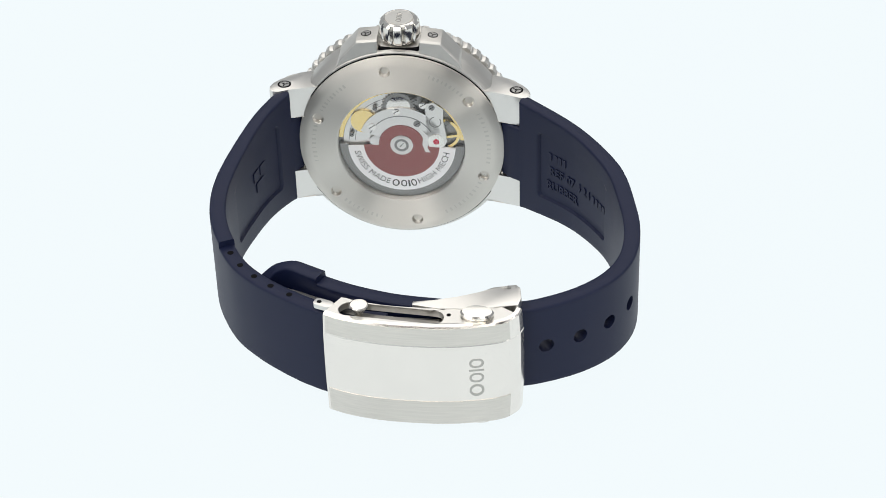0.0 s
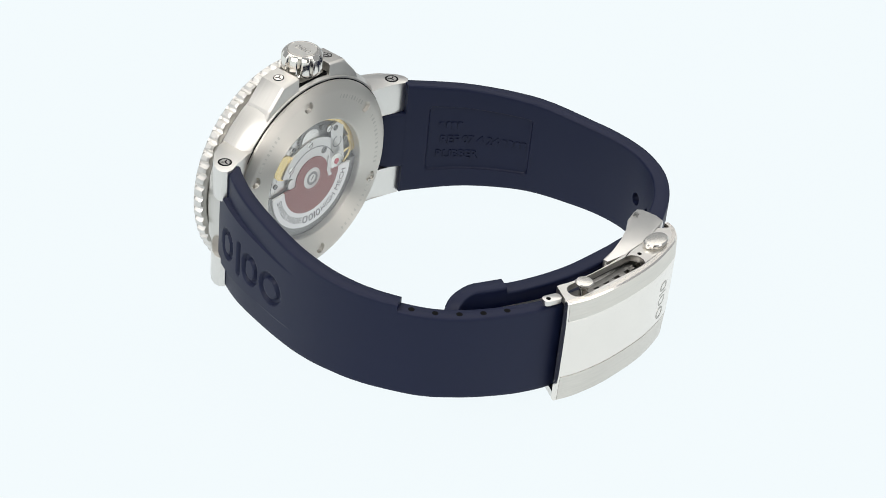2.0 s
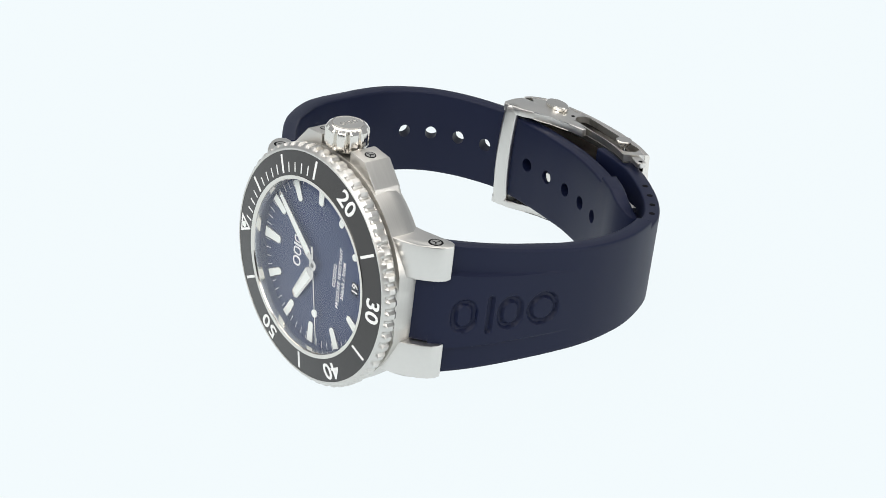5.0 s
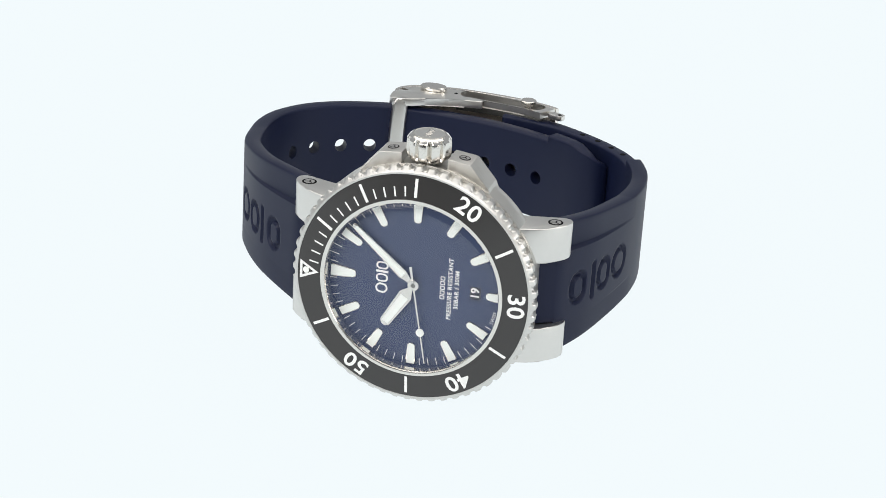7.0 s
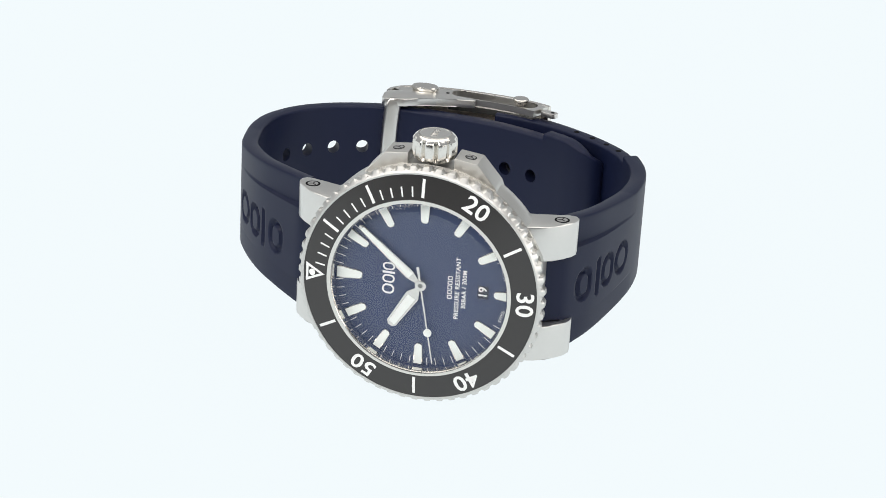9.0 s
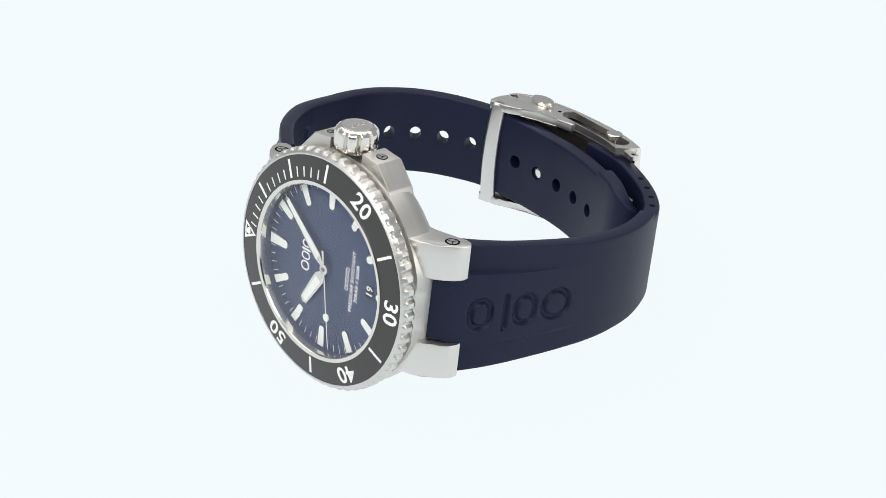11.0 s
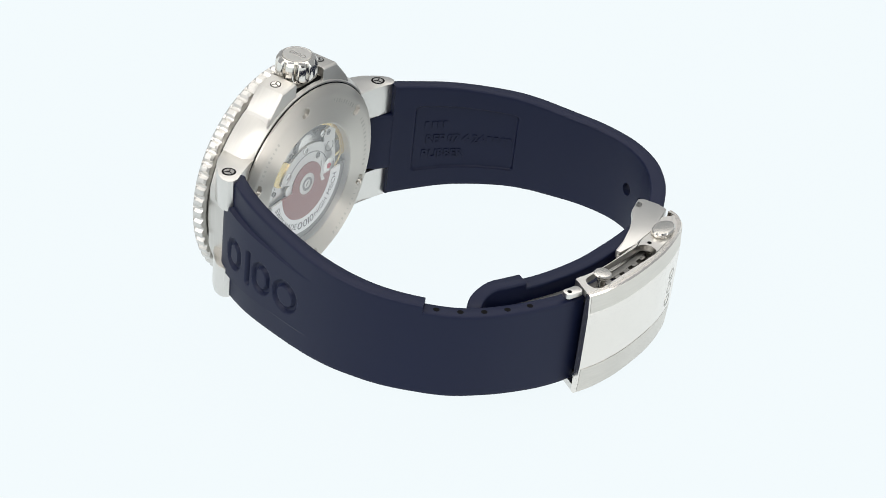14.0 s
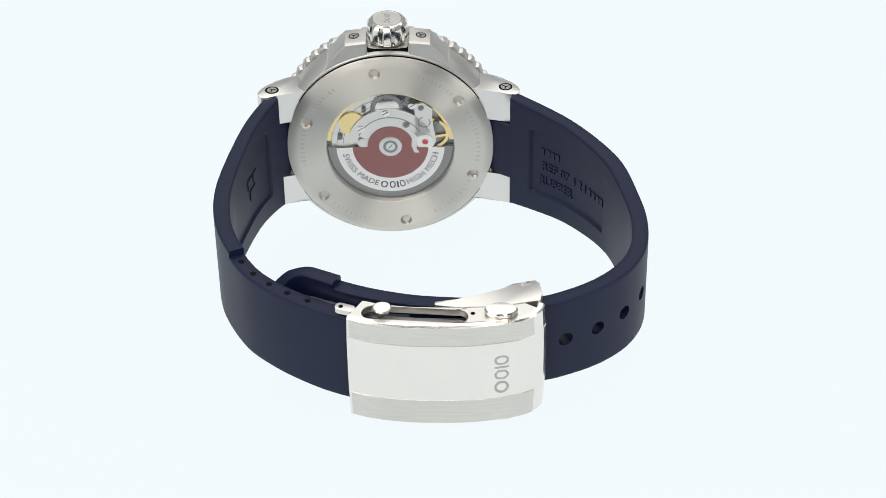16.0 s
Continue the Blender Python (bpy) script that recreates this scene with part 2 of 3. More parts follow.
# black plate laid in the notch as the shade under the crown
part("crown_recess_shade", prism(stadium(7.7, 4.9, 3, 0.3), 20.42, 20.9, Matrix.Translation((0, 0, -6.7)) @ TOP), BLACK, guard_ob)
crown_m = Matrix.Translation((21.6, 0, -6.2)) @ TOP
bm = lathe([(0, 0), (3.2, 0), (3.45, 0.3), (3.75, 0.75), (3.85, 1.2), (3.85, 3.0), (3.75, 3.55), (3.4, 4.05), (2.95, 4.35), (2.75, 4.35), (2.6, 4.25), (0, 4.3)], 120, False, radius=flute)
bmesh.ops.transform(bm, matrix=crown_m, verts=bm.verts)
crown = part("crown", bm, POLISHED, watch, "fluted polished steel screw-down crown", sharp=0.4)
part("crown_cap", disc(2.62, 4.2, 4.38, crown_m, 40), STEEL, crown)
for k, (w, ring) in enumerate(((1.0, True), (0.8, True), (0.22, False), (0.8, True))):
    x0 = (-1.35, -0.25, 0.45, 1.15)[k]
    o = stadium(w, 1.1, 6)
    m = crown_m @ pose(0, 0, 0, 0, 0, 90) @ pose(x0, 0, 0)
    part("emblem", frame_shape(o, [(x * 0.6, y * 0.66) for x, y in o], 4.36, 4.42, m) if ring else prism(o, 4.36, 4.42, m), POLISHED, crown)

# bezel with a coin edge, and its dark insert
TEETH = 60


def coin(k, r, z):
    if r < 21.45:
        return r
    ph = (k % 10) / 10
    return r - 0.52 * min(1.0, max(0.0, 1.35 - abs(ph - 0.5) * 4.4))


bm = lathe([(20.45, -0.5), (20.52, -0.22), (20.8, -0.22), (21.15, -0.5), (21.5, -0.85), (21.7, -1.1), (21.7, -2.3), (21.45, -2.75), (20.3, -2.95), (18.0, -2.9), (18.0, -0.6)], TEETH * 10, radius=coin)
bezel = part("bezel", bm, BEZEL_STEEL, watch, "coin-edged satin steel diving bezel", sharp=0.5)
insert = part("bezel_insert", lathe([(16.15, 0.32), (20.5, -0.28), (20.5, -0.8), (16.15, -0.8)], 128), INSERT, bezel, "dark anthracite ceramic insert")


def insert_z(r):
    return 0.32 - (r - 16.15) * 0.60 / 4.35


SLOPE = math.degrees(math.atan(0.60 / 4.35))


def on_insert(minute, r, lift=0.02):
    return on_dial(minute, r, insert_z(r) + lift) @ pose(0, 0, 0, -SLOPE, 0, 0)


for minute in list(range(1, 16)) + [25, 35, 45, 55]:
    long = minute % 5 == 0
    w, h, r = (0.50, 3.3, 18.3) if long else (0.26, 1.75, 17.6)
    part("tick", prism(stadium(w, h, 2, 0.05), -0.05, 0.02, on_insert(minute, r)), WHITE, bezel)
for minute, body in ((20, "20"), (30, "30"), (40, "40"), (50, "50")):
    bm = lettering(body, 4.15, None, 0.05, spacing=1.04, bold=0.075)
    # heavier strokes, as on the bezel
    for v in bm.verts:
        v.co.x *= 1.08
    bmesh.ops.transform(bm, matrix=on_insert(minute, 18.35, 0.03), verts=bm.verts)
    part("numeral", bm, WHITE, bezel, smooth=False)
tri, tri_in = [(-1.75, 1.75), (1.75, 1.75), (0, -1.75)], [(-1.05, 1.32), (1.05, 1.32), (0, -0.85)]
part("triangle", frame_shape(tri, tri_in, -0.05, 0.02, on_insert(0, 18.35)), WHITE, bezel)
part("pip", disc(0.58, -0.05, 0.06, on_insert(0, 18.95), 24), LUME, bezel)

# crystal, its steel seat, the flange and the dial
part("crystal_seat", lathe([(15.35, 0.12), (15.55, 0.40), (15.9, 0.50), (16.2, 0.46), (16.2, -0.9), (15.35, -0.9)], 128), POLISHED, watch, "polished steel ring round the crystal")
bm = lathe([(0, 0.95), (5, 0.9), (10, 0.75), (14, 0.52), (15.1, 0.38), (15.38, 0.25)], 96, False)
crystal = part("crystal", bm, CRYSTAL, watch, "domed clear sapphire crystal", outward=True)
crystal.visible_shadow = False
DZ = -2.3
part("flange", lathe([(15.4, -0.2), (15.4, -0.9), (15.55, DZ + 0.02), (15.5, DZ - 0.3), (16.3, DZ - 0.3), (16.3, -0.9)], 128), DIAL, watch, "dark blue sloping flange")
dial = part("dial", disc(15.7, DZ - 0.4, DZ, None, 96), DIAL, watch, "navy blue sunburst dial")
for minute in range(60):
    if minute % 5 and minute not in (27, 28, 29, 31, 32, 33):
        part("minute_mark", prism(stadium(0.11, 1.35, 1, 0.02), 0, 0.03, on_dial(minute, 14.75, DZ)), WHITE, dial)
for hour in range(12):
    lo, hi = (12.7, 15.2) if hour == 6 else (10.5, 15.2) if hour == 0 else (11.2, 15.2)
    w0, w1 = 0.70, 0.90
    if hour == 0:
        w0, w1 = 0.78, 1.2
    outline = [(-w0, lo + 0.4), (-w0 + 0.35, lo), (w0 - 0.35, lo), (w0, lo + 0.4), (w1, hi), (-w1, hi)]
    part("hour_marker", prism(outline, 0.0, 0.42, on_dial(hour * 5, 0, DZ), None, 0.07), POLISHED, dial, "polished hour marker filled with pale lume")
    part("marker_lume", prism([(x * 0.80, (y - (lo + hi) / 2) * 0.93 + (lo + hi) / 2) for x, y in outline], 0.40, 0.45, on_dial(hour * 5, 0, DZ)), LUME, dial)
# printing: the maker's mark as plain shapes
for k, (w, ring) in enumerate(((1.85, True), (1.5, True), (0.4, False), (1.4, True))):
    o = stadium(w, 2.2, 6)
    m = pose((-1.95, -0.05, 1.12, 2.25)[k], 5.95, DZ)
    part("emblem", frame_shape(o, [(x * 0.64, y * 0.72) for x, y in o], 0, 0.05, m) if ring else prism(stadium(w, 2.2, 2, 0.05), 0, 0.05, m), WHITE, dial)
for k in range(5):
    o = stadium(0.72, 0.85, 2, 0.15)
    part("emblem", frame_shape(o, [(x * 0.6, y * 0.66) for x, y in o], 0, 0.03, pose(-1.75 + 0.88 * k, -4.9, DZ)), WHITE, dial)
part("writing", lettering("PRESSURE RESISTANT", 1.12, pose(0, -6.25, DZ + 0.02), 0.03, spacing=1.08, bold=0.02), WHITE, dial, smooth=False)
part("writing", lettering("30BAR / 300M", 1.12, pose(0, -7.45, DZ + 0.02), 0.03, spacing=1.08, bold=0.02), WHITE, dial, smooth=False)
for body, mn in (("SWISS", 32.6), ("MADE", 27.4)):
    part("writing", lettering(body, 0.9, on_dial(mn, 14.75, DZ + 0.02) @ pose(0, 0, 0, 0, 0, 180), 0.03), WHITE, dial, smooth=False)
part("date_window", frame_shape(stadium(2.5, 1.95, 2, 0.1), stadium(2.3, 1.75, 2, 0.1), -0.05, 0.05, pose(0, -10.75, DZ)), DATE, dial)
part("date_disc", prism(stadium(2.3, 1.75, 2, 0.1), -0.02, 0.01, pose(0, -10.75, DZ)), DATE, dial)
part("date_figure", lettering("19", 2.1, pose(0, -10.75, DZ + 0.03), 0.03, bold=0.04), WHITE, dial, smooth=False)

# pointers: hour, minute, second
def pointer(length, tail, w0, w1, z, minute, name, lume_from):
    out = [(-0.35, -tail), (0.35, -tail), (0.42, 1.2), (w0, 2.6), (w1, length - 0.6), (w1 * 0.4, length), (-w1 * 0.4, length), (-w1, length - 0.6), (-w0, 2.6), (-0.42, 1.2)]
    p = part(name, prism(out, 0, 0.22, on_dial(minute, 0, z), None, 0.05), POLISHED, watch, "satin steel pointer with pale lume")
    inn = [(w0 * 0.62, lume_from), (w1 * 0.66, length - 0.65), (-w1 * 0.66, length - 0.65), (-w0 * 0.62, lume_from)]
    part("lume", prism(inn, 0.2, 0.26, on_dial(minute, 0, z)), LUME, p)
    return p


pointer(9.9, 0.0, 1.25, 0.95, DZ + 0.5, 50.3, "hour_pointer", 3.0)
pointer(14.6, 0.0, 0.92, 0.55, DZ + 0.75, 6.65, "minute_pointer", 2.4)
m = on_dial(43.2, 0, DZ + 1.0)
sec = part("second_pointer", prism([(-0.26, -3.4), (0.26, -3.4), (0.15, 0), (0.12, 14.6), (-0.12, 14.6), (-0.15, 0)], 0, 0.12, m), POLISHED, watch, "thin steel second pointer with a lume dot")
part("lume_dot", disc(0.72, 0.0, 0.2, m @ pose(0, 8.8, 0), 24), LUME, sec)
part("hub", disc(1.0, -0.8, 0.2, m, 24, 0.06), POLISHED, sec)
part("hub_cap", disc(0.42, 0.18, 0.24, m, 20), DARK_STEEL, sec)

# back: ring with six key holes, window, movement
BZ = -11.0


def back_ring():
    """Flat ring pierced by six blind key holes, with its rim and inner wall."""
    bm = bmesh.new()
    n, radii = 360, [12.5, 13.5, 14.5, 15.3, 16.1, 16.9, 17.7, 18.5]
    g = [[bm.verts.new((r * math.cos(math.radians(a)), r * math.sin(math.radians(a)), BZ)) for a in range(n)] for r in radii]
    mids = [(-9 + 60 * k) % 360 for k in range(6)]
    gone = {((m + d) % 360, q) for m in mids for d in range(-5, 5) for q in (3, 4, 5, 6)}
    for q in range(len(radii) - 1):
        for a in range(n):
            if (a, q) not in gone:
                bm.faces.new((g[q][a], g[q][(a + 1) % n], g[q + 1][(a + 1) % n], g[q + 1][a]))
    for m in mids:
        loop = [(3, (m + d) % n) for d in range(-5, 5)] + [(q, (m + 5) % n) for q in range(3, 7)] + [(7, (m + d) % n) for d in range(5, -5, -1)] + [(q, (m - 5) % n) for q in range(7, 3, -1)]
        c = Vector((16.9 * math.cos(math.radians(m)), 16.9 * math.sin(math.radians(m)), BZ))
        prev = [g[q][a] for q, a in loop]
        for r, dz in ((1.15, 0.0), (1.06, 0.08), (0.98, 0.45), (0.8, 0.7)):
            ring = [bm.verts.new(c + (p.co - c).to_2d().normalized().to_3d() * r + Vector((0, 0, dz))) for p in [g[q][a] for q, a in loop]]
            for k in range(len(ring)):
                k2 = (k + 1) % len(ring)
                bm.faces.new((prev[k], prev[k2], ring[k2], ring[k]))
            prev = ring
        bm.faces.new(prev)
    for start, prof in ((g[0], [(12.3, BZ + 0.15), (12.3, BZ + 2.2)]), (g[-1], [(19.75, BZ + 0.75), (19.85, BZ + 1.2), (19.0, BZ + 1.4)])):
        prev = start
        for r, z in prof:
            ring = [bm.verts.new((r * math.cos(math.radians(a)), r * math.sin(math.radians(a)), z)) for a in range(n)]
            for a in range(n):
                bm.faces.new((prev[a], prev[(a + 1) % n], ring[(a + 1) % n], ring[a]))
            prev = ring
    for v in list(bm.verts):
        if not v.link_faces:
            bm.verts.remove(v)
    return bm


back = part("case_back", back_ring(), BACK_STEEL, watch, "brushed steel screw-in case back with a window")
part("gasket", lathe([(19.7, -9.87), (20.03, -9.87), (20.03, -9.7), (19.7, -9.7)], 128), BLACK, back, "thin dark joint round the case back")


def engraving(a0, a1, n, r):
    for k in range(n):
        a = math.radians(a0 + (a1 - a0) * k / (n - 1))
        m = pose(r * math.cos(a), r * math.sin(a), BZ - 0.012, 0, 0, math.degrees(a))
        part("engraving", prism(stadium(0.8, 0.4 if k % 3 else 0.2, 1, 0.06), -0.006, 0.01, m), FAINT, back)


for a0, a1, n in ((-62, -38, 9), (20, 44, 9), (62, 100, 12), (110, 150, 12), (195, 222, 9), (258, 285, 9)):
    engraving(a0, a1, n, 16.9)
glass_ob = part("back_window", lathe([(0, BZ + 0.1), (12.35, BZ + 0.1)], 64, False), BACK_GLASS, watch, "clear glass window in the case back")
glass_ob.visible_shadow = False

MZ = BZ + 2.0
# base disc coloured dark, so the gaps between bridges look shaded
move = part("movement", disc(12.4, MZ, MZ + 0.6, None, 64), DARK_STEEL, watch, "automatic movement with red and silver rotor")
FACE = Matrix.Translation((0, 0, MZ)) @ Matrix(((0, 1, 0, 0), (-1, 0, 0, 0), (0, 0, 1, 0), (0, 0, 0, 1))) @ Matrix.Diagonal((-1, 1, -1, 1))
# FACE: x right and y up as seen from behind with the crown on top, z towards the eye


def arc_band(r0, r1, a0, a1, n=24):
    up = [(r1 * math.cos(math.radians(a0 + (a1 - a0) * k / n)), r1 * math.sin(math.radians(a0 + (a1 - a0) * k / n))) for k in range(n + 1)]
    lo = [(r0 * math.cos(math.radians(a1 - (a1 - a0) * k / n)), r0 * math.sin(math.radians(a1 - (a1 - a0) * k / n))) for k in range(n + 1)]
    return up + lo


part("plate", prism(arc_band(4.0, 11.3, 92, 184, 30), 0.0, 0.3, FACE), STEEL, move, "polished steel bridge")
for r in (9.0, 10.2):
    part("plate_line", prism(arc_band(r, r + 0.12, 100, 178, 24), 0.28, 0.32, FACE), DARK_STEEL, move)
part("dial_side_ring", prism(arc_band(11.4, 12.25, 5, 175, 40), 0.0, 0.5, FACE), BRASS, move, "gilt ring at the window's edge")
part("rotor", prism(arc_band(7.3, 10.4, 183, 357, 48), 0.75, 1.15, FACE), ROTOR_WHITE, move, "silver outer weight of the rotor")
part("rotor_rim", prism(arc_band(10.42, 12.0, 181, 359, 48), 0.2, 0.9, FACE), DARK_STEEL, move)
part("rotor_disc", prism(arc_band(1.9, 7.35, 183, 357, 48), 0.72, 1.12, FACE), RED, move, "red lacquered rotor plate")
part("rotor_disc", prism(arc_band(1.9, 4.4, -4, 184, 40), 0.72, 1.12, FACE), RED, move, "red lacquered rotor plate")
part("rotor_hub", disc(2.2, 0.5, 1.22, FACE, 32, 0.08), STEEL, move)
part("rotor_hub_ring", lathe([(0.9, 0), (1.4, 0), (1.4, 0.06), (0.9, 0.06)], 32), DARK_STEEL, move).matrix_local = Matrix.Translation((0, 0, (MZ - 1.27) * MM))
part("slot", prism(stadium(1.2, 0.22, 1, 0.02), 1.2, 1.25, FACE @ pose(0, 0, 0, 0, 0, 50)), DARK_STEEL, move)
part("rotor_bridge", prism(arc_band(4.42, 8.3, 22, 160, 40), 0.55, 1.0, FACE), STEEL, move, "steel rotor arm")
part("rotor_foot", disc(1.15, 0.55, 1.02, FACE @ pose(-5.1, 0.7, 0), 24, 0.06), STEEL, move)
part("rotor_foot", prism([(4.3, 3.2), (5.2, 2.2), (5.0, -0.6), (5.6, -1.5), (4.6, -1.5), (4.0, 0.2), (4.2, 1.6)], 0.55, 1.18, FACE), STEEL, move)
part("bridge_line", prism(arc_band(6.35, 6.55, 28, 158, 40), 0.98, 1.03, FACE), DARK_STEEL, move)
part("barrel", disc(2.5, 0.2, 0.75, FACE @ pose(-7.2, 4.9, 0), 40, 0.08), BRASS, move, "gilt brass wheel")
part("gear", prism([((3.3 if k % 2 else 2.8) * math.cos(math.pi * k / 30), (3.3 if k % 2 else 2.8) * math.sin(math.pi * k / 30)) for k in range(60)], 0.3, 0.6, FACE @ pose(-0.4, 8.3, 0)), DARK_STEEL, move, "toothed steel wheel")
part("gear_cap", disc(2.3, 0.5, 0.72, FACE @ pose(-0.4, 8.3, 0), 32, 0.05), POLISHED, move)
part("balance_cock", prism([(4.7, 9.3), (6.4, 9.6), (8.2, 8.2), (8.1, 5.6), (8.6, 2.6), (8.8, 0.9), (8.0, -0.6), (6.6, -1.2), (5.3, -0.4), (4.8, 1.4), (4.9, 4.2)], 0.5, 1.0, FACE), STEEL, move, "steel balance cock")
part("cock_line", prism(arc_band(1.0, 1.2, 100, 400, 24), 0.98, 1.03, FACE @ pose(6.6, 5.3, 0)), DARK_STEEL, move)
part("jewel_ring", disc(1.7, 0.95, 1.1, FACE @ pose(6.7, 0.9, 0), 28, 0.05), POLISHED, move)
part("balance_jewel", disc(0.6, 1.05, 1.16, FACE @ pose(6.7, 0.9, 0), 20, 0.04), RUBY, move)
part("balance_wheel", prism(arc_band(2.7, 3.3, -70, 100, 24), 0.35, 0.6, FACE @ pose(8.0, 2.4, 0)), BRASS, move)
part("balance_spoke", prism(stadium(3.2, 0.5, 2, 0.1), 0.35, 0.55, FACE @ pose(9.9, 1.9, 0, 0, 0, 10)), BRASS, move)
for x, y, r in ((-0.8, 7.4, 0.75), (-5.6, 3.9, 0.8), (-4.9, 8.0, 0.45), (3.1, 4.8, 0.7), (4.3, 9.0, 0.75), (2.6, 9.9, 0.6), (6.0, 8.5, 0.6), (8.9, 4.9, 0.6), (-9.6, 2.0, 0.5)):
    part("movement_screw", disc(r, 0.7, 1.08, FACE @ pose(x, y, 0), 20, 0.05), POLISHED if r > 0.7 else DARK_STEEL, move)
    part("slot", prism(stadium(r * 1.7, 0.14, 1, 0.02), 1.05, 1.1, FACE @ pose(x, y, 0, 0, 0, 35)), BLACK, move)


def around(r, start):
    """Bend a line of writing along an arc under the centre, letters' tops inward."""
    def bend(co):
        a = math.radians(start) + co.x / r
        q = r - co.y
        return Vector((q * math.cos(a), q * math.sin(a), co.z))
    return bend


def rotor_writing(body, size, at):
    part("writing", lettering(body, size, FACE @ pose(0, 0, 1.16), 0.03, around(8.85, at)), INK, move, smooth=False)


rotor_writing("SWISS MADE", 1.75, 222)
rotor_writing("HIGH MECH", 1.75, 320)
for k in range(4):
    o = stadium((1.4, 1.15, 0.35, 1.1)[k], 1.55, 6)
    m = FACE @ pose(0, 0, 1.14, 0, 0, (261, 271.3, 277.8, 284)[k] + 90) @ pose(0, -8.85, 0)
    part("emblem", frame_shape(o, [(x * 0.6, y * 0.7) for x, y in o], 0, 0.04, m) if k != 2 else prism(o, 0, 0.04, m), INK, move)


# ---- strap ----
LEAN = pose(0, 0.0001, -0.0077) @ pose(0, 0, 0, -1.1, 0.7, 0) @ pose(0, 0, 0.008)


class Band:
    """A strap half: an outer line in the y-z plane, widths along it, and offsets inward."""

    def __init__(self, pts, widths, thick):
        p = [Vector(q) for q in pts]
        p = [p[0] * 2 - p[1]] + p + [p[-1] * 2 - p[-2]]
        line = []
        for i in range(1, len(p) - 2):
            for j in range(24):
                t = j / 24
                line.append(0.5 * ((2 * p[i]) + (p[i + 1] - p[i - 1]) * t + (2 * p[i - 1] - 5 * p[i] + 4 * p[i + 1] - p[i + 2]) * t * t + (3 * p[i] - p[i - 1] - 3 * p[i + 1] + p[i + 2]) * t ** 3))
        line.append(p[-2])
        self.line = np.array([tuple(q) for q in line])
        self.s = np.concatenate([[0], np.cumsum(np.linalg.norm(np.diff(self.line, axis=0), axis=1))])
        self.widths, self.thick = widths, thick
        self.length = self.s[-1]
        c = np.array([0.0, -38.0])
        tan = np.gradient(self.line, axis=0)
        nrm = np.stack([tan[:, 1], -tan[:, 0]], 1)
        nrm /= np.linalg.norm(nrm, axis=1)[:, None]
        self.side = 1 if ((self.line[60] - c) @ nrm[60]) > 0 else -1
        self.nrm = nrm * self.side

    def edges(self, s):
        ss, hi, lo = zip(*self.widths)
        return float(np.interp(s, ss, hi)), float(np.interp(s, ss, lo))

    def at(self, s, x, h):
        """Place at s along the outer line, x across, h outward."""
        y, z = np.interp(s, self.s, self.line[:, 0]), np.interp(s, self.s, self.line[:, 1])
        ny, nz = np.interp(s, self.s, self.nrm[:, 0]), np.interp(s, self.s, self.nrm[:, 1])
        k = math.hypot(ny, nz)
        return Vector((x, y + ny * h / k, z + nz * h / k))

    def near(self, y, z):
        return float(self.s[np.argmin(np.hypot(self.line[:, 0] - y, self.line[:, 1] - z))])


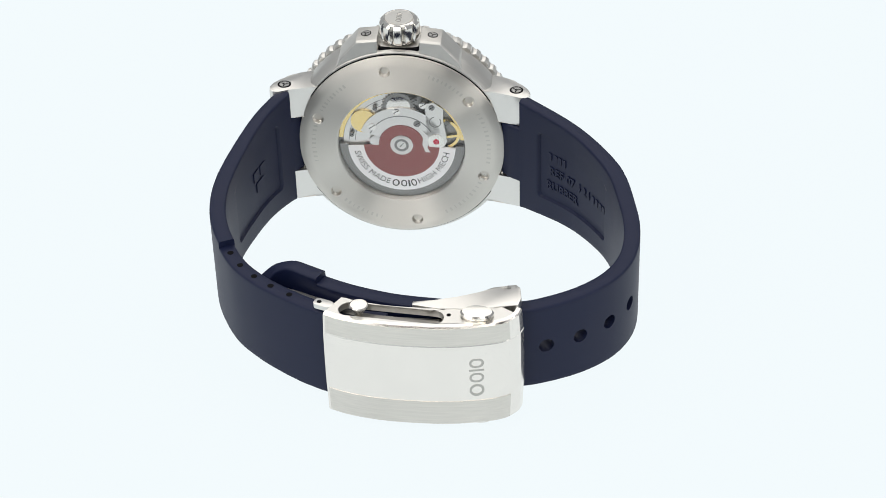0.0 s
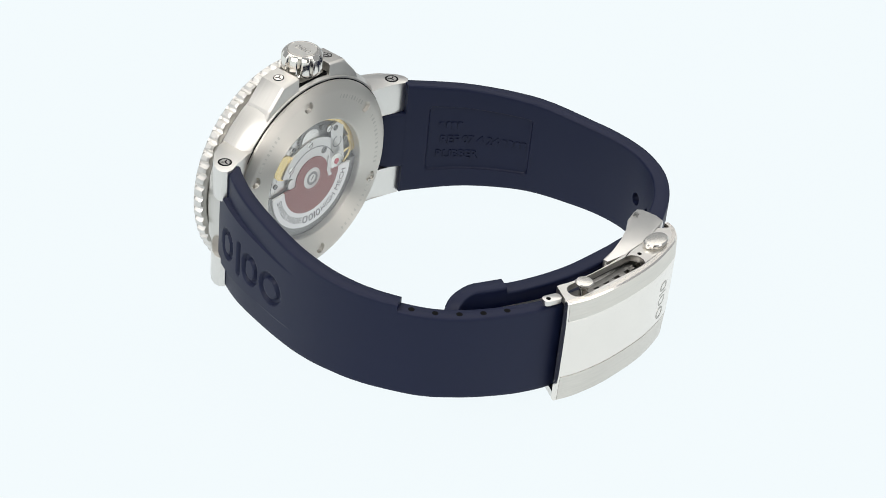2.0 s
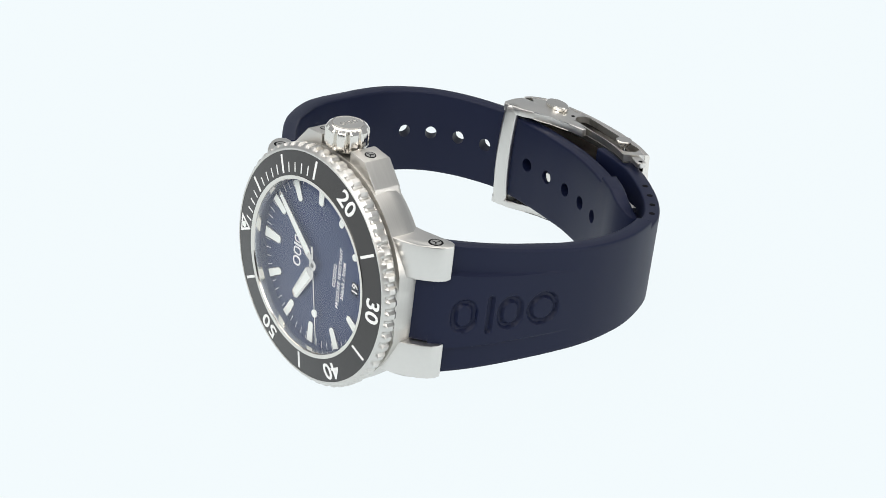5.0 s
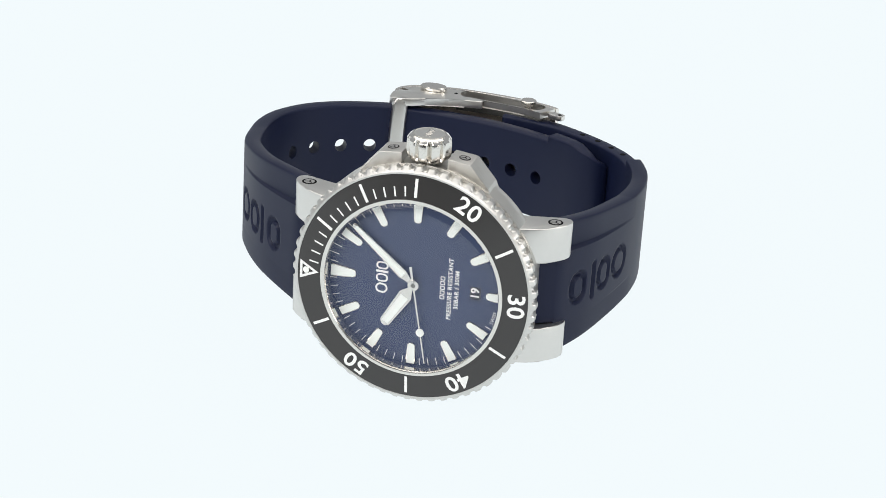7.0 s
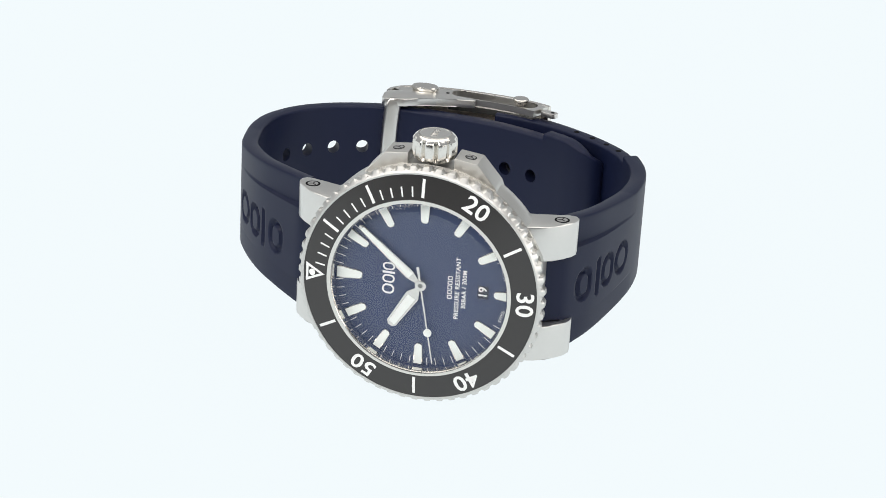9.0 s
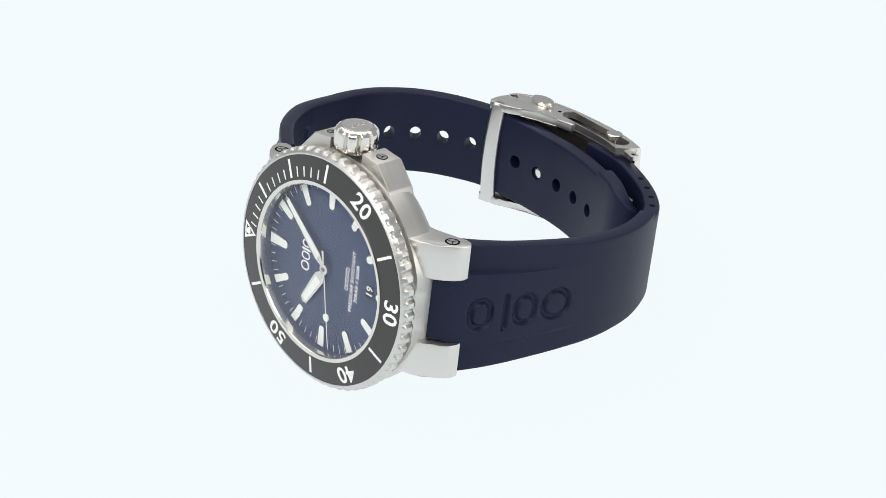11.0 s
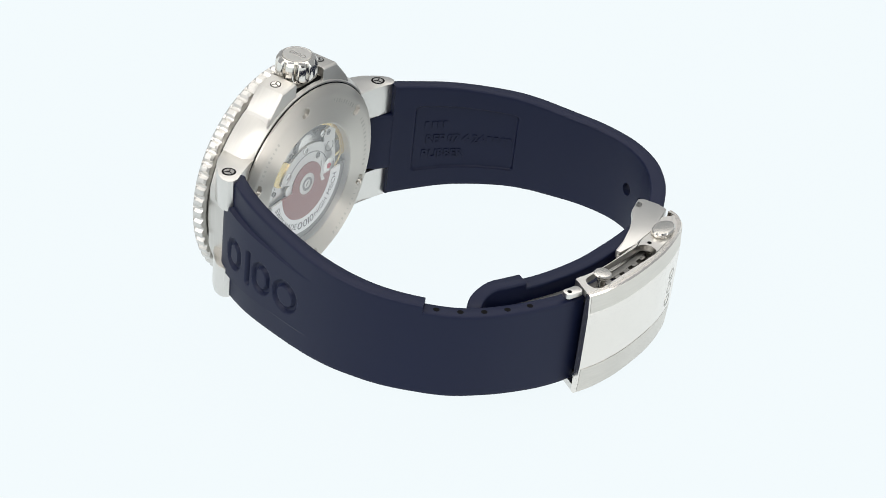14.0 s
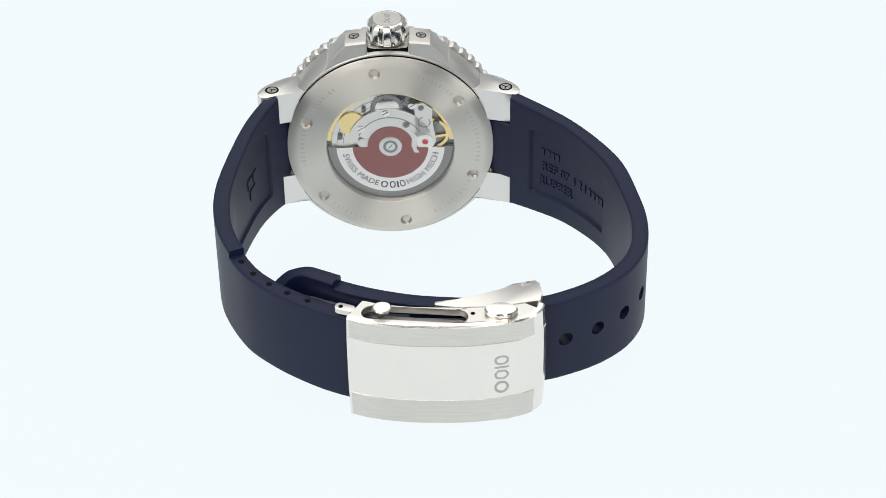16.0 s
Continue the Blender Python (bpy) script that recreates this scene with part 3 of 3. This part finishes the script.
def strap(band, name, label, s_lines, v_lines, outer, inner, holes, hole_v=0.19, tip=0.0):
    """A solid band: outer(s, x) and inner(s, x) give relief; holes go through it."""
    bm = bmesh.new()
    nv = len(v_lines)
    grid = {}
    for i, s in enumerate(s_lines):
        hi, lo = band.edges(s)
        th = float(np.interp(s, *zip(*band.thick)))
        over = max(0.0, (s - (band.length - tip)) / tip) if tip else 0.0
        shrink = th / 2 * (1 - math.sqrt(max(0.02, 1 - over * over)))
        for j, v in enumerate(v_lines):
            x = (hi + lo) / 2 + v * (hi - lo) / 2
            edge = min(1.0, (1 - abs(v)) * (hi - lo) / 2 / 0.45)
            soft_edge = 0.32 * (1 - math.sqrt(max(0.0, 1 - (1 - edge) ** 2)))
            grid[i, j, 0] = bm.verts.new(band.at(s, x, outer(s, x) - soft_edge - shrink))
            grid[i, j, 1] = bm.verts.new(band.at(s, x, -th - inner(s, x) + soft_edge + shrink))
    gone = set()
    blocks = []
    for h in holes:
        i0 = min(range(len(s_lines)), key=lambda i: abs(s_lines[i] - (h - 1.65)))
        i1 = min(range(len(s_lines)), key=lambda i: abs(s_lines[i] - (h + 1.65)))
        j0 = min(range(nv), key=lambda j: abs(v_lines[j] + hole_v))
        j1 = min(range(nv), key=lambda j: abs(v_lines[j] - hole_v))
        blocks.append((h, i0, i1, j0, j1))
        gone |= {(i, j) for i in range(i0, i1) for j in range(j0, j1)}
    for i in range(len(s_lines) - 1):
        for j in range(nv - 1):
            if (i, j) in gone:
                continue
            for k in (0, 1):
                bm.faces.new((grid[i, j, k], grid[i + 1, j, k], grid[i + 1, j + 1, k], grid[i, j + 1, k]))
        for j in (0, nv - 1):
            bm.faces.new((grid[i, j, 0], grid[i + 1, j, 0], grid[i + 1, j, 1], grid[i, j, 1]))
    for i in (0, len(s_lines) - 1):
        for j in range(nv - 1):
            bm.faces.new((grid[i, j, 0], grid[i, j + 1, 0], grid[i, j + 1, 1], grid[i, j, 1]))
    for h, i0, i1, j0, j1 in blocks:
        loop = [(i, j0) for i in range(i0, i1)] + [(i1, j) for j in range(j0, j1)] + [(i, j1) for i in range(i1, i0, -1)] + [(i0, j) for j in range(j1, j0, -1)]
        hi, lo = band.edges(h)
        th = float(np.interp(h, *zip(*band.thick)))
        xc = (hi + lo) / 2
        rim = ([], [])
        for i, j in loop:
            a = math.atan2(v_lines[j] * (hi - lo) / 2, s_lines[i] - h)
            s, x = h + 1.33 * math.cos(a), xc + 1.33 * math.sin(a)
            rim[0].append(bm.verts.new(band.at(s, x, outer(s, x))))
            rim[1].append(bm.verts.new(band.at(s, x, -th - inner(s, x))))
        n = len(loop)
        for q in range(n):
            q2 = (q + 1) % n
            for k in (0, 1):
                bm.faces.new((grid[(*loop[q], k)], grid[(*loop[q2], k)], rim[k][q2], rim[k][q]))
            bm.faces.new((rim[0][q], rim[0][q2], rim[1][q2], rim[1][q]))
    for v in list(bm.verts):
        if not v.link_faces:
            bm.verts.remove(v)
    return part(name, bm, RUBBER, watch, label, sharp=0.7)


def steps(a, b, d):
    n = max(1, round((b - a) / d))
    return [a + (b - a) * k / n for k in range(n)]


V_LINES = sorted({round(v, 4) for v in [-1, -0.985, -0.965, -0.93, -0.88, -0.8, 0.8, 0.88, 0.93, 0.965, 0.985, 1, -0.19, 0.19] + [-0.5 + 0.022 * k for k in range(46)] + [-0.75, -0.7, 0.7, 0.75] + [sg * (0.51 + 0.012 * k) for k in range(13) for sg in (1, -1)]})
HEAD = 119.0  # where the tail widens to its stop
LONG = Band([(19.9, -7.2), (22.7, -9.0), (25.9, -10.6), (35.5, -19.0), (42.5, -29.0), (45.5, -38.5), (46.7, -46), (46.2, -53), (43.6, -59), (39.2, -63.7), (33.6, -67.2), (27, -69.6), (18, -69.9), (12, -69.6), (6, -69.0), (0.3, -67.7), (-5, -65.9), (-10.4, -63.4), (-13.2, -61.9), (-15.2, -61.2), (-16.6, -61.5), (-17.1, -62.5)],
            [(0, 6.0, -6.0), (4.7, 6.0, -6.0), (4.72, 12.4, -12.0), (16, 11.5, -11.0), (30, 10.1, -10.2), (44, 8.6, -9.8), (60, 7.7, -9.5), (80, 7.3, -9.3), (HEAD, 7.3, -9.3), (HEAD + 0.1, 8.4, -10.2), (150, 8.4, -10.2)],
            [(0, 2.3), (5, 3.5), (20, 3.1), (50, 2.9), (122, 2.9), (132, 2.5)])
SHORT = Band([(-19.2, -7.1), (-22.2, -9.1), (-24.2, -11.3), (-27.0, -18), (-28.9, -26), (-30.3, -35), (-30.4, -43), (-28.7, -51), (-24.6, -59.3), (-20, -64.4), (-14, -68.6), (-6.5, -72.4), (-1, -73.8), (5, -74.4)],
             [(0, 6.0, -6.0), (4.7, 6.0, -6.0), (4.72, 12.3, -12.5), (16, 11.2, -11.4), (30, 9.8, -10.2), (42, 9.2, -9.5), (53.0, 8.9, -9.3), (53.02, 7.7, -9.3), (64, 7.5, -9.4), (75, 7.5, -10.0), (110, 7.5, -10.0)],
             [(0, 2.3), (5, 3.5), (20, 3.1), (50, 2.9), (140, 2.6)])


def mark_depth(x, u):
    """Plain engraved shapes for the maker's mark: u along, x across, about the mark's middle."""
    best, h = 0.0, 3.05
    for u0, w, ring in ((-7.6, 6.2, True), (-1.2, 4.8, True), (2.7, 0.95, False), (7.4, 4.6, True)):
        a, b = abs(u - u0), abs(x)
        if ring:
            r = w / 2
            d = math.hypot(a, max(0, b - (h - r))) - (r - 0.5)
        else:
            d = math.hypot(a, max(0, b - h))
        best = max(best, min(1.0, max(0.0, (0.64 - abs(d)) / 0.32)))
    return best


def across(band, s, x):
    hi, lo = band.edges(s)
    return abs(x - (hi + lo) / 2) / ((hi - lo) / 2)


def relief(band, mark_at, flip):
    def outer(s, x):
        fade = max(0.0, 1 - max(0.0, s - 6) / 26)
        side = min(1.0, max(0.0, (across(band, s, x) - 0.575) / 0.024))
        h = -1.0 * fade * side if s > 4.71 else 0.0
        return h - 0.65 * mark_depth(x + 0.9, (s - mark_at) * flip)
    return outer


def panel(band, mid, half):
    """A sunken rounded rectangle on the inside."""
    def inner(s, x):
        a, b = abs(s - mid) - half, (across(band, s, x) - 0.63) * 10.5
        d = math.hypot(max(0, a + 1), max(0, b + 1)) - 1
        return -0.5 * min(1.0, max(0.0, -d / 0.3))
    return inner


# the tail's end is rounded across its width
LONG.widths = LONG.widths[:-1] + [(LONG.length - 5.0, 8.4, -10.2), (LONG.length - 3.4, 7.9, -9.7), (LONG.length - 2.0, 6.8, -8.6), (LONG.length - 0.9, 5.2, -7.0), (LONG.length, 2.6, -4.4)]
hole_s = LONG.near(45.9, -55.8)
holes = [hole_s - 0.2 + 6.38 * k for k in range(12) if hole_s + 6.38 * k < 119]
s_long = sorted({round(q, 3) for q in steps(0, 4.7, 0.8) + [4.7, 4.72] + steps(4.9, 8, 0.5) + steps(8, 32, 0.25) + steps(32, hole_s - 1.65, 1.2) + [h + d for h in holes for d in (-1.65, -0.83, 0, 0.83, 1.65, 2.5, 3.3)] + [LONG.length] if q <= LONG.length} | {HEAD, HEAD + 0.1} | {round(q, 3) for q in steps(max(holes) + 3.6, LONG.length - 3, 0.8) + steps(LONG.length - 3, LONG.length, 0.3)})
s_long = [q for k, q in enumerate(s_long) if k == 0 or q - s_long[k - 1] > 0.015]
strap_long = strap(LONG, "strap_tail", "navy blue rubber strap with adjustment holes", s_long, V_LINES, relief(LONG, 20.3, -1), panel(LONG, 21.2, 10.8), holes, tip=1.6)
s_short = sorted({round(q, 3) for q in steps(0, 4.7, 0.8) + [4.7, 4.72] + steps(4.9, 8, 0.5) + steps(8, 32, 0.25) + steps(32, 53.0, 1.2) + [53.0, 53.02] + steps(54, SHORT.length, 1.2) + [SHORT.length]})
strap_short = strap(SHORT, "strap_buckle_side", "navy blue rubber strap with engraved mark", s_short, V_LINES, relief(SHORT, 18.0, -1), panel(SHORT, 21.2, 10.8), [])


def on_inside(band, mid, x0, flip):
    """Bend flat writing onto the inside of a band."""
    def bend(co):
        s = mid + flip * co.x
        th = float(np.interp(s, *zip(*band.thick)))
        return band.at(s, x0 + co.y, -th + 0.40 - co.z)
    return bend


part("writing", lettering("REF 07 4 24", 2.5, None, 0.16, on_inside(LONG, 19.2, -0.3, 1), bold=0.05), RUBBER, strap_long, smooth=False)
part("writing", lettering("RUBBER", 2.5, None, 0.16, on_inside(LONG, 16.8, -3.6, 1), bold=0.05), RUBBER, strap_long, smooth=False)
for mid, x0 in ((13.2, 2.9), (14.7, 2.9), (15.8, 2.9), (17.0, 2.9), (26.4, -0.3), (27.8, -0.3), (29.2, -0.3), (30.5, -0.3)):
    bm = prism(stadium(1.0, 1.7, 3, 0.3), -0.08, 0.08)
    for v in bm.verts:
        v.co = on_inside(LONG, mid, x0, 1)(v.co)
    part("emblem", bm, RUBBER, strap_long)

for mid, x0, w in ((17.0, 1.2, 2.4), (20.0, 1.2, 2.4), (18.5, -1.6, 3.4)):
    bm = prism(stadium(w, 2.2, 3, 0.3), -0.08, 0.08)
    for v in bm.verts:
        v.co = on_inside(SHORT, mid, x0, 1)(v.co)
    part("emblem", bm, RUBBER, strap_short)
hs = min(holes, key=lambda h: abs(LONG.at(h, 0, 0).y - 12))
hi, lo = LONG.edges(hs)
p0, p1 = LONG.at(hs, (hi + lo) / 2, -2.5), LONG.at(hs, (hi + lo) / 2, 0.8)
bm = disc(1.05, 0, (p1 - p0).length, Matrix.Translation(p0) @ (p1 - p0).to_track_quat("Z", "Y").to_matrix().to_4x4(), 20, 0.1)
part("tongue_pin", bm, POLISHED, watch, "polished steel pin through a strap hole")

# holes across the edge of the buckle side of the strap, their shade as black discs
for k in range(5):
    s = 55.2 + 4.3 * k
    hi, lo = SHORT.edges(s)
    m = Matrix.Translation(SHORT.at(s, hi, -1.4)) @ TOP
    part("sizing_hole", disc(0.55, -0.4, 0.03, m, 16), BLACK, strap_short)

# ---- folding clasp ----
clasp = Band([(-5.2, -75.7), (-1.5, -77.0), (4, -78.0), (10, -78.3), (16, -78.1), (22, -77.0), (25.5, -75.7), (27.6, -73.6), (28.2, -71.8)], [(0, 9.6, -10.6), (60, 9.6, -10.6)], [(0, 1.2), (60, 1.2)])


def cover():
    bm = bmesh.new()
    prof = [(9.6, -0.55), (9.3, -0.32), (5.8, -0.08), (5.6, 0.0), (-0.5, 0.04), (-5.9, 0.0), (-6.1, -0.08), (-11.2, -0.32), (-11.5, -0.55), (-11.5, -1.3), (9.6, -1.3)]
    ss = steps(0, clasp.length, 0.8) + [clasp.length]
    rows = [[bm.verts.new(clasp.at(s, x, h)) for x, h in prof] for s in ss]
    for a, b in zip(rows[:-1], rows[1:]):
        for k in range(len(prof)):
            k2 = (k + 1) % len(prof)
            bm.faces.new((a[k], a[k2], b[k2], b[k]))
    bm.faces.new(rows[0])
    bm.faces.new(rows[-1][::-1])
    return bm


clasp_ob = part("clasp", cover(), COVER_STEEL, watch, "steel folding clasp with polished cover and brushed edges", sharp=0.12)
for sx in (1, -1):
    bm = bmesh.new()
    x0, x1 = (5.85, 9.3) if sx > 0 else (-11.2, -6.15)
    ss = steps(0.4, clasp.length - 4, 0.8) + [clasp.length - 4]
    rows = [[bm.verts.new(clasp.at(s, x, h)) for x, h in ((x0, -0.06 if sx > 0 else -0.30), (x1, -0.30 if sx > 0 else -0.06), (x1, -0.4), (x0, -0.4))] for s in ss]
    for a, b in zip(rows[:-1], rows[1:]):
        for k in range(4):
            bm.faces.new((a[k], a[(k + 1) % 4], b[(k + 1) % 4], b[k]))
    for v in bm.verts:
        v.co += Vector((0, 0, -0.02))
    part("brushed_edge", bm, BRUSHED_LONG, clasp_ob, "lengthwise brushed steel edge")


def rail(x0, x1):
    """Side wall of the clasp with a long slot."""
    n = 40
    L = clasp.length - 1.8
    outline = []
    for k in range(n + 1):
        s = L * k / n
        outline.append(clasp.at(s, 0, -0.6).yz)
    deep = [clasp.at(L, 0, -5.8).yz, clasp.at(L * 0.9, 0, -5.2).yz] + [clasp.at(L * (0.88 - 0.86 * k / 16), 0, -5.6).yz for k in range(17)]
    slot = []
    s0, s1, hm, hh = 1.6, 21.0, -3.15, 1.8
    for k in range(13):
        a = math.radians(-90 + 180 * k / 12)
        slot.append(clasp.at(s1 - hh + hh * math.cos(a), 0, hm + hh * math.sin(a)).yz)
    for k in range(13):
        a = math.radians(90 + 180 * k / 12)
        slot.append(clasp.at(s0 + hh + hh * math.cos(a), 0, hm + hh * math.sin(a)).yz)
    full = outline + deep
    # match the slot's loop to the wall's loop

    def resample(loop, m=72):
        loop = [Vector(q) for q in loop]
        seg = [(loop[(k + 1) % len(loop)] - loop[k]).length for k in range(len(loop))]
        tot, out, acc, k = sum(seg), [], 0.0, 0
        for q in range(m):
            d = tot * q / m
            while acc + seg[k] < d:
                acc += seg[k]
                k += 1
            out.append(loop[k].lerp(loop[(k + 1) % len(loop)], (d - acc) / seg[k]))
        return out
    a = resample(full)
    b = resample(slot, 144)
    area = lambda l: sum(l[k].x * l[(k + 1) % len(l)].y - l[(k + 1) % len(l)].x * l[k].y for k in range(len(l)))
    if area(a) * area(b) < 0:
        b = b[::-1]
    best = min(range(144), key=lambda q: sum((a[k] - b[(q + 2 * k) % 144]).length for k in range(0, 72, 3)))
    b = [b[(best + 2 * k) % 144] for k in range(72)]
    m = Matrix(((0, 0, 1, 0), (1, 0, 0, 0), (0, 1, 0, 0), (0, 0, 0, 1)))
    return frame_shape([tuple(q) for q in a], [tuple(q) for q in b], x0, x1, m)


for x0, x1 in ((8.3, 9.58), (-11.48, -10.2)):
    part("clasp_rail", rail(x0, x1), STEEL, clasp_ob, "steel side rail with a long slot")
# inner block behind the slots, and the pins
for sx, xf in ((1, 9.6), (-1, -11.5)):
    F = TOP if sx > 0 else pose(0, 0, 0, 0, 180, 0) @ TOP
    pin = Matrix.Translation((xf, 0.8, -74.0)) @ F
    part("slide_pin", lathe([(0, -4.0), (0.75, -4.0), (0.75, -0.2), (1.1, 0.1), (1.5, 0.7), (1.6, 1.0), (1.4, 1.15), (0, 1.2)], 28, False), POLISHED, clasp_ob, "polished slide pin").matrix_local = Matrix.Translation(pin.translation * MM) @ F.to_3x3().to_4x4()
    btn = Matrix.Translation((xf, 20.6, -74.2)) @ F
    bm = lathe([(0, -3.0), (2.5, -3.0), (2.45, 0.0), (2.8, 0.25), (2.8, 0.7), (2.5, 0.95), (0, 1.05)], 40, False)
    for v in bm.verts:
        v.co.y *= 0.64
    part("release_button", bm, POLISHED, clasp_ob, "oblong polished release button").matrix_local = Matrix.Translation(btn.translation * MM) @ F.to_3x3().to_4x4()


# flush black discs give the pin holes their dark inside
for x0 in (9.52, -11.54):
    part("pin_hole", disc(0.4, 0.0, 0.08, Matrix.Translation((x0, 15.9, -74.3)) @ TOP, 16), BLACK, clasp_ob)


def plate(band, s0, s1, xa, xb, h0, h1, step=1.0):
    bm = bmesh.new()
    ss = steps(s0, s1, step) + [s1]
    rows = [[bm.verts.new(band.at(s, x, h)) for x, h in ((xa, h0), (xb, h0), (xb, h1), (xa, h1))] for s in ss]
    for a, b in zip(rows[:-1], rows[1:]):
        for k in range(4):
            bm.faces.new((a[k], a[(k + 1) % 4], b[(k + 1) % 4], b[k]))
    bm.faces.new(rows[0])
    bm.faces.new(rows[-1][::-1])
    return bm


# ledge inside the slots, with scallops; the slots' shade is put into its dark steel
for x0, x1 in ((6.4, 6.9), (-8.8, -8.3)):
    part("slot_shade_back", plate(clasp, 1.0, 21.5, x0, x1, -1.4, -4.4), DARK_STEEL, clasp_ob)
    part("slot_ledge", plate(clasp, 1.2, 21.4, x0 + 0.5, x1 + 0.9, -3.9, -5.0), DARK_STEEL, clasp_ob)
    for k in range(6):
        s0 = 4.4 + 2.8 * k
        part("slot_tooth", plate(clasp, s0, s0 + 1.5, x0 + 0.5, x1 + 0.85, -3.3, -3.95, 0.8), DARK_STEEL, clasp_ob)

# inner blade: a curved plate that ends in a hinge block
blade = Band([(27.0, -71.2), (18, -71.3), (10, -70.8), (4, -69.9), (-2, -68.3), (-8, -65.9), (-12.0, -64.2), (-14.6, -63.5)], [(0, 7.9, -8.9), (60, 7.9, -8.9)], [(0, 0.9), (60, 0.9)])


part("blade", plate(blade, 0, blade.length, -8.6, 5.0, 0.3, -0.6), STEEL, clasp_ob, "curved steel inner blade")
# keeper frame round the strap tail
CHEEK = [(9.5, -71.2), (13.0, -70.7), (17.0, -69.7), (20.3, -68.0), (22.6, -66.4), (26.4, -65.4), (27.2, -66.2), (27.6, -69.0), (27.2, -71.0), (20, -72.6), (14.0, -72.9), (9.5, -72.2)]
for x0, x1 in ((8.2, 9.75), (-11.6, -10.2)):
    part("keeper_cheek", prism(CHEEK, x0, x1, TOP, None, 0.25), STEEL, clasp_ob, "steel cheek of the keeper")
def keeper_bar():
    """A bar that swells towards its middle and rounds off at both ends."""
    bm, rings = bmesh.new(), []
    base = Matrix.Translation((0, 25.0, -66.4)) @ TOP @ pose(0, 0, 0, 0, 0, 22)
    for x in (-11.6, -11.5, -11.2, -10.6, -9.6, -8, -5, -2, 1, 4, 6.5, 8, 8.9, 9.4, 9.65, 9.75):
        u = (x + 0.925) / 10.7
        swell, k = 0.7 * (1 - u * u), 0.45 + 0.55 * math.sqrt(max(0.0, 1 - max(0.0, (abs(u) - 0.86) / 0.14) ** 2))
        rings.append([bm.verts.new(base @ Vector((px * k + swell - 0.25, py * (0.4 + 0.6 * k), x))) for px, py in stadium(3.1, 1.5, 4, 0.6)])
    for a, b in zip(rings[:-1], rings[1:]):
        for q in range(len(a)):
            bm.faces.new((a[q], a[(q + 1) % len(a)], b[(q + 1) % len(a)], b[q]))
    bm.faces.new(rings[0])
    bm.faces.new(rings[-1][::-1])
    bmesh.ops.recalc_face_normals(bm, faces=bm.faces)
    return bm


part("keeper_bar", keeper_bar(), STEEL, clasp_ob, "steel keeper bar across the strap tail")
for x0, x1 in ((7.9, 9.35),):
    hinge = prism(stadium(3.4, 1.9, 4, 0.7), x0 + 0.5, x1, Matrix.Translation((0, -5.5, -72.2)) @ TOP @ pose(0, 0, 0, 0, 0, -20), None, 0.12)
    part("hinge_block", hinge, STEEL, clasp_ob, "steel hinge ear")
    part("hinge_hole", disc(0.42, x1 - 0.1, x1 + 0.02, Matrix.Translation((0, -6.2, -72.0)) @ TOP, 16), BLACK, clasp_ob)
for k, (w, ring) in enumerate(((2.6, True), (2.0, True), (0.4, False), (1.9, True))):
    o = stadium(w, 2.5, 6)
    bm = frame_shape(o, [(x * 0.62, y * 0.68) for x, y in o], -0.02, 0.03) if ring else prism(stadium(w, 2.5, 1, 0.05), -0.02, 0.03)
    for v in bm.verts:
        v.co = clasp.at(clasp.near(20.6, -77.5) - v.co.y, (-3.4, -0.7, 0.9, 2.4)[k] + v.co.x - 0.4, 0.02 + v.co.z)
    part("emblem", bm, ENGRAVED, clasp_ob)

# ---- motion: the watch turns on the table, about the upright axis through the origin ----
SEAT = Matrix(((0.050426, -0.955885, -0.289381, -0.002622), (0.103216, 0.293185, -0.950468, -0.033251), (0.993380, 0.018060, 0.113447, -0.008381), (0, 0, 0, 1)))


def motions():
    turns = [(0.0, -167.88), (0.5, -154.84), (1.0, -140.85), (1.5, -127.77), (2.0, -113.6), (2.5, -100.2), (3.0, -86.1), (3.2, -80.6), (3.7, -66.6), (4.2, -53.5),
             (4.7, -40.5), (4.9, -36.0), (5.1, -31.6), (5.3, -27.48), (5.5, -23.41), (6.0, -13.99), (6.5, -6.56), (7.0, 0.0), (7.5, 4.88), (8.0, 8.61), (8.1, 8.75), (8.2, 8.61), (8.5, 6.76),
             (9.0, 2.22), (9.2, 0.0), (9.7, -6.56), (10.2, -13.99), (10.7, -23.41), (10.9, -27.4), (11.1, -31.6), (11.3, -35.9), (11.5, -40.48), (12.0, -53.49), (12.5, -66.43), (13.0, -80.3),
             (13.5, -93.6), (14.0, -107.7), (14.5, -121.2), (15.0, -135.2), (15.5, -148.5), (16.0, -162.5)]
    walk(watch, [(t, pose(0, 0, 0, 0, 0, a) @ SEAT) for t, a in turns])


motions()
